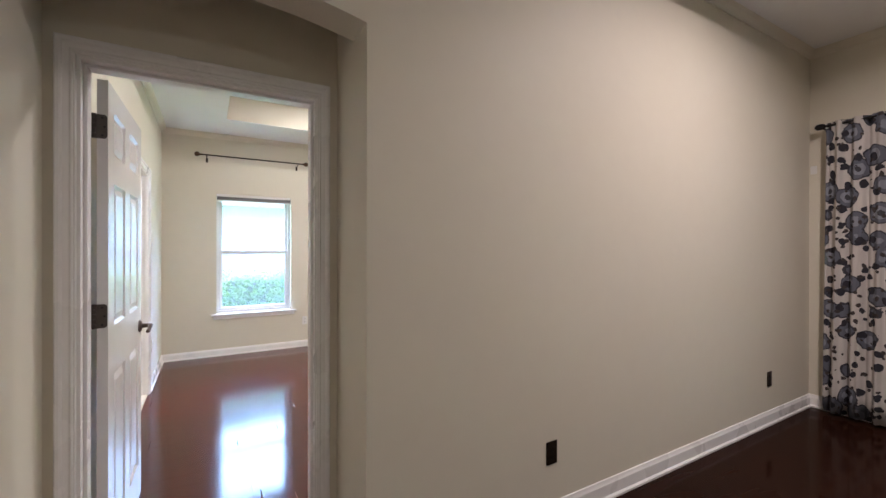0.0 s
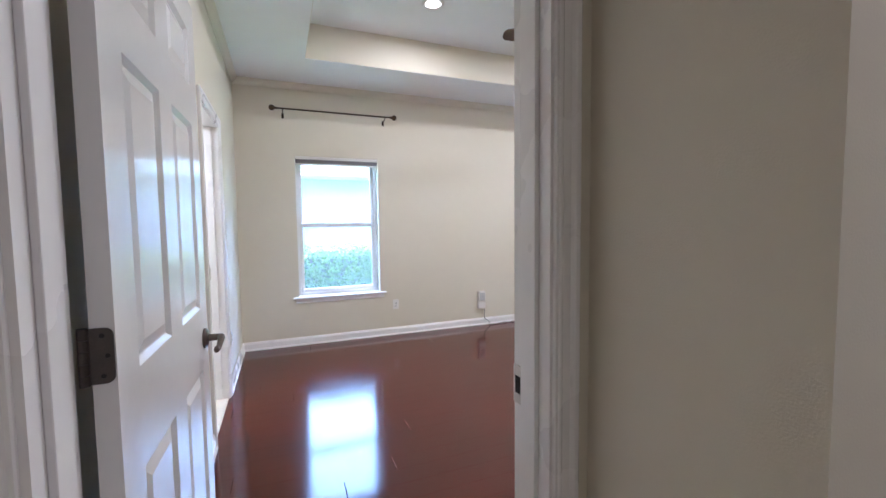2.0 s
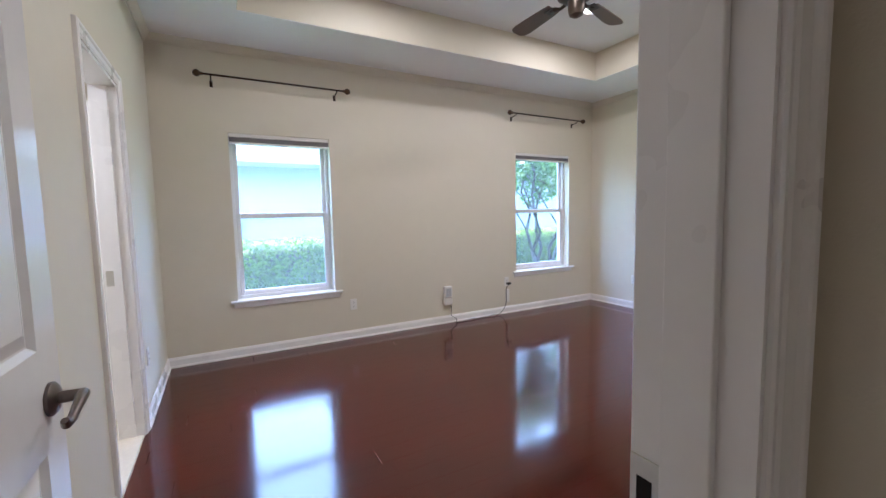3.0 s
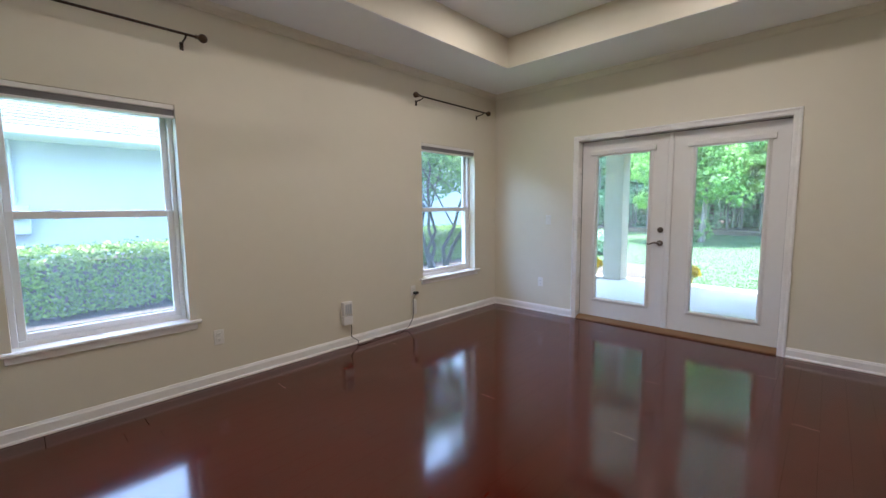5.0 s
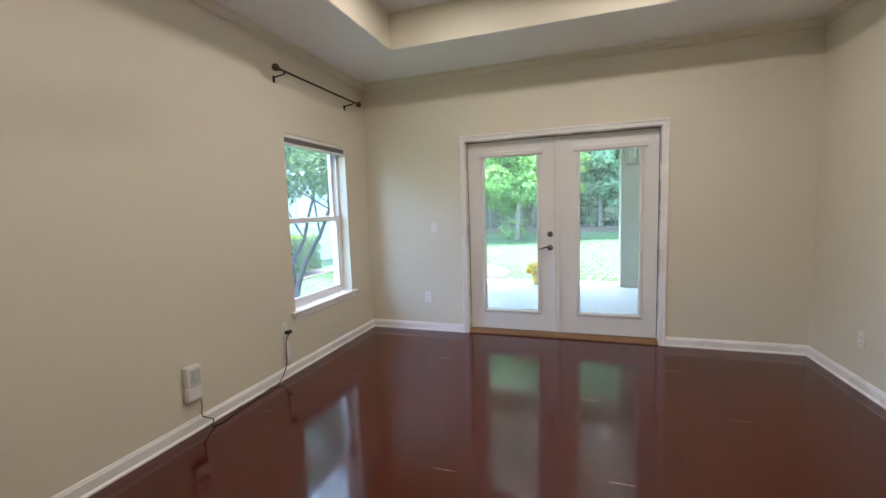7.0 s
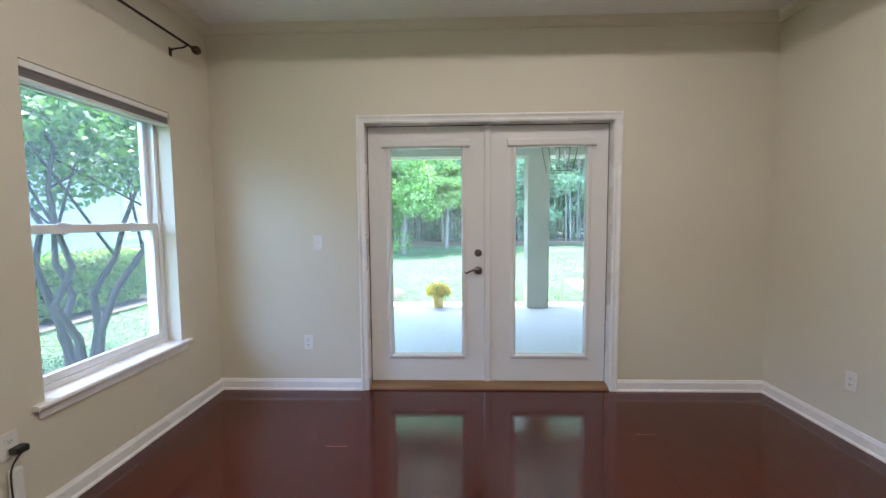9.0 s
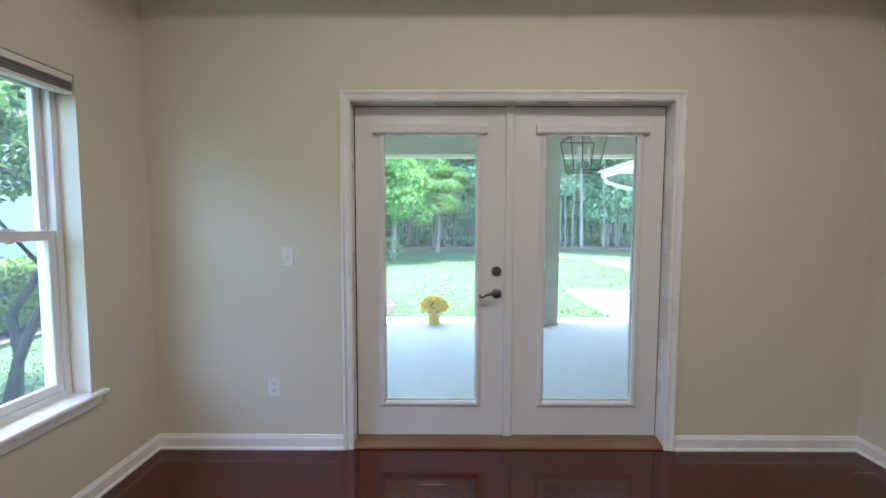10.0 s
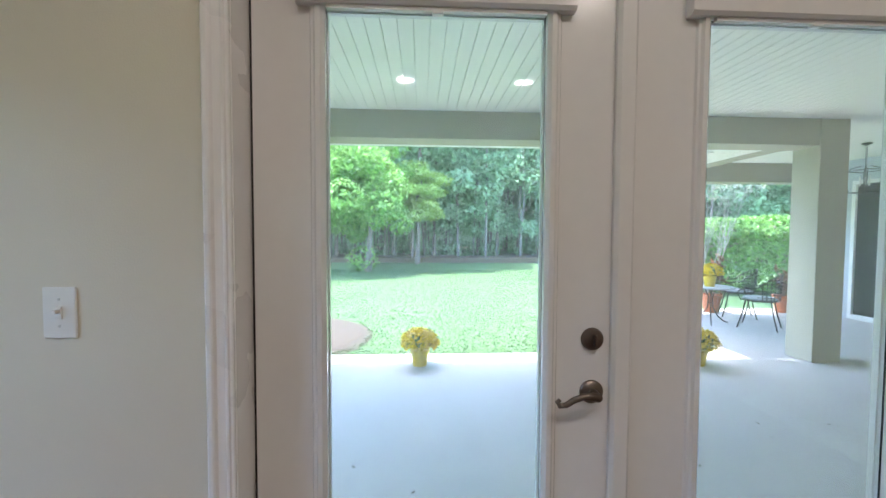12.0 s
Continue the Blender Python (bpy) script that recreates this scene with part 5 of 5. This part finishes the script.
box_shrub("hedge", "clipped green hedge along the neighbour's wall", -4.0, 9.5, 10.15, 11.1, GZ, 0.80, 60000, 0.036, LEAF_HEDGE, 1)
structure("mulch_strip", boxes((-4.2, 9.8, 9.85, 11.7, GZ - 0.1, GZ + 0.012)), MULCH, "dark mulch under the hedge", "mulch")
box_shrub("azalea_hedge", "large rounded bright green azalea hedge", 13.4, 15.6, -9.0, -1.6, GZ, 1.75, 42000, 0.062, LEAF_NEAR, 2, 0.5)
box_shrub("low_shrub", "low grey-green shrub in a mulched bed", 12.6, 14.2, 7.6, 9.6, GZ, 0.5, 4000, 0.06, LEAF_WOOD, 3, 0.6, category="shrub")
bm = lathe(bmesh.new(), [(0.0, 0.05), (0.9, 0.045), (1.25, 0.03), (1.4, -0.02)], (9.75, 6.65, GZ), seg=28)
structure("mulch_bed", bm, MULCH, "round brown mulch bed in the lawn", "mulch")


def tree(name, label, at, h, trunks, lean, r0, crown_c, crown_r, clump_r, n_cl, per, size, leafm, bark, seed, flat=0.8, group="", long=1.7):
    """A tree: tapered trunks with limbs that reach into the crown, and a crown of many small leaves in clumps."""
    rng = np.random.default_rng(seed)
    ob = thing(name, label, "tree", group, at=at)
    wood_bm = bmesh.new()
    cc = np.array(crown_c)
    cr = np.array(crown_r)
    w = rng.normal(0, 1, (n_cl, 3))
    w /= np.linalg.norm(w, axis=1)[:, None]
    centres = cc + w * cr * rng.uniform(0.35, 1.0, (n_cl, 1))
    for k in range(trunks):
        a = 2 * math.pi * k / max(1, trunks) + rng.uniform(-0.4, 0.4)
        b = Vector((0.10 * math.cos(a) * (trunks > 1), 0.10 * math.sin(a) * (trunks > 1), -0.05))
        tip = Vector((lean * math.cos(a) + rng.normal(0, 0.1), lean * math.sin(a) + rng.normal(0, 0.1), h * rng.uniform(0.85, 1.0)))
        pts = []
        for i in range(8):
            t = i / 7
            p = b.lerp(tip, t)
            wob = r0 * (0.7 if trunks < 2 else 1.9)
            p += Vector((rng.normal(0, wob), rng.normal(0, wob), 0)) * (0 < i)
            pts.append(p)
        rad = [r0 * (1.25 if i == 0 else 1 - 0.8 * i / 7) for i in range(8)]
        tube(wood_bm, pts, rad, 8)
        for j in range(5 if trunks < 2 else 3):
            i = int(rng.integers(3, 7))
            c = Vector(centres[int(rng.integers(0, n_cl))])
            s = pts[i]
            midp = s.lerp(c, 0.5) + Vector((0, 0, 0.08 * h * rng.uniform(0, 0.6)))
            tube(wood_bm, [s, midp, c], [rad[i] * 0.6, rad[i] * 0.4, rad[i] * 0.15], 6)
    part("trunk", wood_bm, bark, ob, smooth=True)
    pts, nor = clumps(rng, centres, clump_r, per, flat)
    leaf_cloud("crown", pts, nor, size, leafm, ob, seed + 1, spread=0.6, long=long)
    return ob


# crape myrtle by the second window
tree("crape_myrtle", "multi-trunk crape myrtle with smooth grey bark beside the window", (5.75, 8.15, GZ), 2.8, 5, 0.8, 0.045, (0.0, 0.0, 2.5), (1.5, 1.2, 0.9), 0.28, 105, 130, 0.045, LEAF_MYRTLE, BARK_M, 21)
tree("crape_myrtle", "pale-barked crape myrtle with thin leaves beside the azaleas", (13.1, -2.0, GZ), 3.0, 14, 0.9, 0.012, (0.0, 0.0, 3.0), (1.4, 1.4, 0.9), 0.3, 40, 60, 0.05, leaf_mat("leaf_pale", (0.20, 0.26, 0.18), (0.34, 0.36, 0.30)), mat("bark_pale", (0.30, 0.28, 0.27), 0.8, vary=0.2, scale=8), 22)

# broadleaf tree at the edge of the lawn, and the woods behind
tree("broadleaf_tree", "full bright green broadleaf tree at the lawn's edge", (19.5, 6.6, GZ), 5.0, 1, 0.15, 0.12, (0.0, 0.6, 3.2), (2.3, 2.6, 2.8), 0.62, 100, 260, 0.085, LEAF_TREE, BARK, 31)
pine = tree("pine_tree", "slender pine with soft yellow-green needles", (21.4, 4.75, 0.0), 9.0, 1, 0.2, 0.10, (0.0, 0.0, 3.1), (1.1, 1.35, 1.5), 0.6, 30, 420, 0.05, LEAF_PINE, BARK, 41, 0.35, "pines", 5.0)
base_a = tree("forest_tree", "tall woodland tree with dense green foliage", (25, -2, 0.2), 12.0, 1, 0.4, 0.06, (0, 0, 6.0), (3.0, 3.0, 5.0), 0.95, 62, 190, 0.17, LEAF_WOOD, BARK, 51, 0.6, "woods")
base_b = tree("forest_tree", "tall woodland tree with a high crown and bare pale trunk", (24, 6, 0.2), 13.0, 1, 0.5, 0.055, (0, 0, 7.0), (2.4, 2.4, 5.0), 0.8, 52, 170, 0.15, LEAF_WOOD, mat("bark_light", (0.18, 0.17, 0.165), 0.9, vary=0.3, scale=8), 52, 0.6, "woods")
rng = random.Random(5)
for k in range(84):
    row = k % 3
    y = -22 + 48 * ((k * 0.618) % 1.0)
    x = 23.5 + 3.2 * row + rng.uniform(-1, 1)
    src = base_a if rng.random() < 0.55 else base_b
    sc = rng.uniform(0.75, 1.15)
    t = copy_thing(src, pose(x, y, 0.15, 0, 0, rng.uniform(0, 360)))
    t.scale = (sc, sc, sc * rng.uniform(0.9, 1.15))
for x, y, sc in ((23.4, 8.6, 0.9), (24.2, -6.5, 1.1), (26.0, 12.5, 1.0)):
    t = copy_thing(pine, pose(x, y, 0.1, 0, 0, 140))
    t.scale = (sc, sc, sc)

# understorey along the wood's edge, and thin bare stems
rng = np.random.default_rng(77)
c = np.stack([rng.uniform(21.9, 27.0, 1000), rng.uniform(-20, 22, 1000), 1.5 + 7.0 * rng.uniform(0, 1, 1000) ** 1.3], 1)
c[:130, 2] = rng.uniform(0.1, 0.9, 130)
c[:130, 0] = rng.uniform(23.5, 28.0, 130)
p, nn = clumps(rng, c, 0.75, 130, 0.6)
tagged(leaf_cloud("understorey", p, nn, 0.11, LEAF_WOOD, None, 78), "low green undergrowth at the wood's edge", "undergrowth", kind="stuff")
bm = bmesh.new()
for k in range(280):
    x, y = rng.uniform(22.3, 28), rng.uniform(-24, 26)
    tube(bm, [(x, y, 0), (x + rng.normal(0, 0.15), y + rng.normal(0, 0.15), 3), (x + rng.normal(0, 0.4), y + rng.normal(0, 0.4), 8)], np.array((0.036, 0.03, 0.015)) * rng.uniform(0.5, 1.5), 6)
tagged(part("stems", bm, mat("bark_stems", (0.17, 0.16, 0.155), 0.9, vary=0.35, scale=9)), "many thin grey trunks in the woods", "trunks", kind="stuff")
bm = bmesh.new()
for k in range(18):
    x, y = rng.uniform(21.9, 24.0), -9 + 21 * ((k * 0.618) % 1.0)
    lean_x, lean_y = rng.normal(0, 0.12, 2)
    tube(bm, [(x, y, 0.1), (x + lean_x * 0.4, y + lean_y * 0.4, 2.2), (x + lean_x, y + lean_y, 5.0), (x + lean_x * 2, y + lean_y * 2, 9.0)], np.array((0.085, 0.07, 0.055, 0.03)) * rng.uniform(0.45, 1.15), 8)
tagged(part("edge_trunks", bm, mat("bark_edge", (0.17, 0.16, 0.15), 0.9, vary=0.3, scale=9)), "pale slender trunks along the wood's edge", "trunks", kind="stuff")
structure("leaf_litter", boxes((21.6, 36, -30, 30, -0.1, 0.235)), mat("leaf_litter", (0.09, 0.068, 0.048), 0.95, vary=0.5, scale=5, bump=1.0, bump_scale=30), "brown leaf litter under the trees", "leaf litter")
# plain sheet in light green, painted as haze between the trunks
backdrop = structure("backdrop", boxes((36, 36.4, -70, 70, -1, 9)), mat("far_woods_haze", (0.26, 0.40, 0.28), 1.0, vary=0.6, scale=0.8), "pale hazy depth of the far woods", "backdrop")

# grass blades on the near lawn
n = 130000
x = np.concatenate([8.62 + 11.5 * rng.uniform(0, 1, n * 2 // 3) ** 1.6, rng.uniform(-1.5, 9.5, n // 3)])
y = np.concatenate([rng.uniform(-1.5, 10.5, n * 2 // 3), rng.uniform(6.6, 9.8, n // 3)])
pts = np.stack([x, y, np.full(len(x), GZ + 0.005)], 1)
tagged(leaf_cloud("grass", pts, np.tile((0.25, 0.1, 0.9), (len(x), 1)), 0.011, GRASS, None, 79, spread=0.6, long=4.0), "short mown lawn grass", "grass", kind="stuff")

# ---- bedroom planks, laid along x ----
floor_ob = bpy.data.objects["floor_bedroom"]
PW = 0.127
plank_meshes = {}


def plank_mesh(length, width, worn=False):
    """A plank with eased edges whose ends are worn pale."""
    key = (round(length, 2), round(width, 3), worn)
    if key in plank_meshes:
        return plank_meshes[key]
    L, W = key[:2]
    g, e, t = 0.0001, 0.0003, 0.012
    w = 0.0016 if worn else e
    bm = bmesh.new()
    lo = [bm.verts.new(q) for q in ((g, g, -t), (L - g, g, -t), (L - g, W - g, -t), (g, W - g, -t))]
    md = [bm.verts.new(q) for q in ((g, g, -e), (L - g, g, -e), (L - g, W - g, -e), (g, W - g, -e))]
    hi = [bm.verts.new(q) for q in ((g + w, g + e, 0), (L - g - e, g + e, 0), (L - g - e, W - g - e, 0), (g + w, W - g - e, 0))]
    bm.faces.new(hi)
    for a, b in ((lo, md), (md, hi)):
        for i in range(4):
            f = bm.faces.new((a[i], a[(i + 1) % 4], b[(i + 1) % 4], b[i]))
            f.material_index = 1 if worn and i == 3 and a is md else 0
    me = bpy.data.meshes.new("plank")
    bm.to_mesh(me)
    bm.free()
    me.materials.append(CHERRY)
    me.materials.append(CHERRY_END)
    plank_meshes[key] = me
    return me


rng = random.Random(11)
y = SOUTH - 0.02
while y < NORTH - 0.001:
    w = min(PW, NORTH - y)
    x = WEST + 0.001 - rng.uniform(0, 0.9)
    x_end = EAST + 0.055
    while x < x_end - 0.02:
        L = rng.choice((0.6, 0.8, 0.95, 1.1, 1.22))
        a, b = max(x, WEST + 0.001), min(x + L, x_end)
        x += L
        if b - a < 0.05:
            continue
        pl = new("plank", plank_mesh(b - a, w, rng.random() < 0.10))
        pl.parent = floor_ob
        pl.location = (a, y, 0.0)
    y += PW
pl = new("plank", plank_mesh(1.0, 0.118))
pl.parent = floor_ob
pl.location = (-0.36, HALL + 0.001, -0.0005)
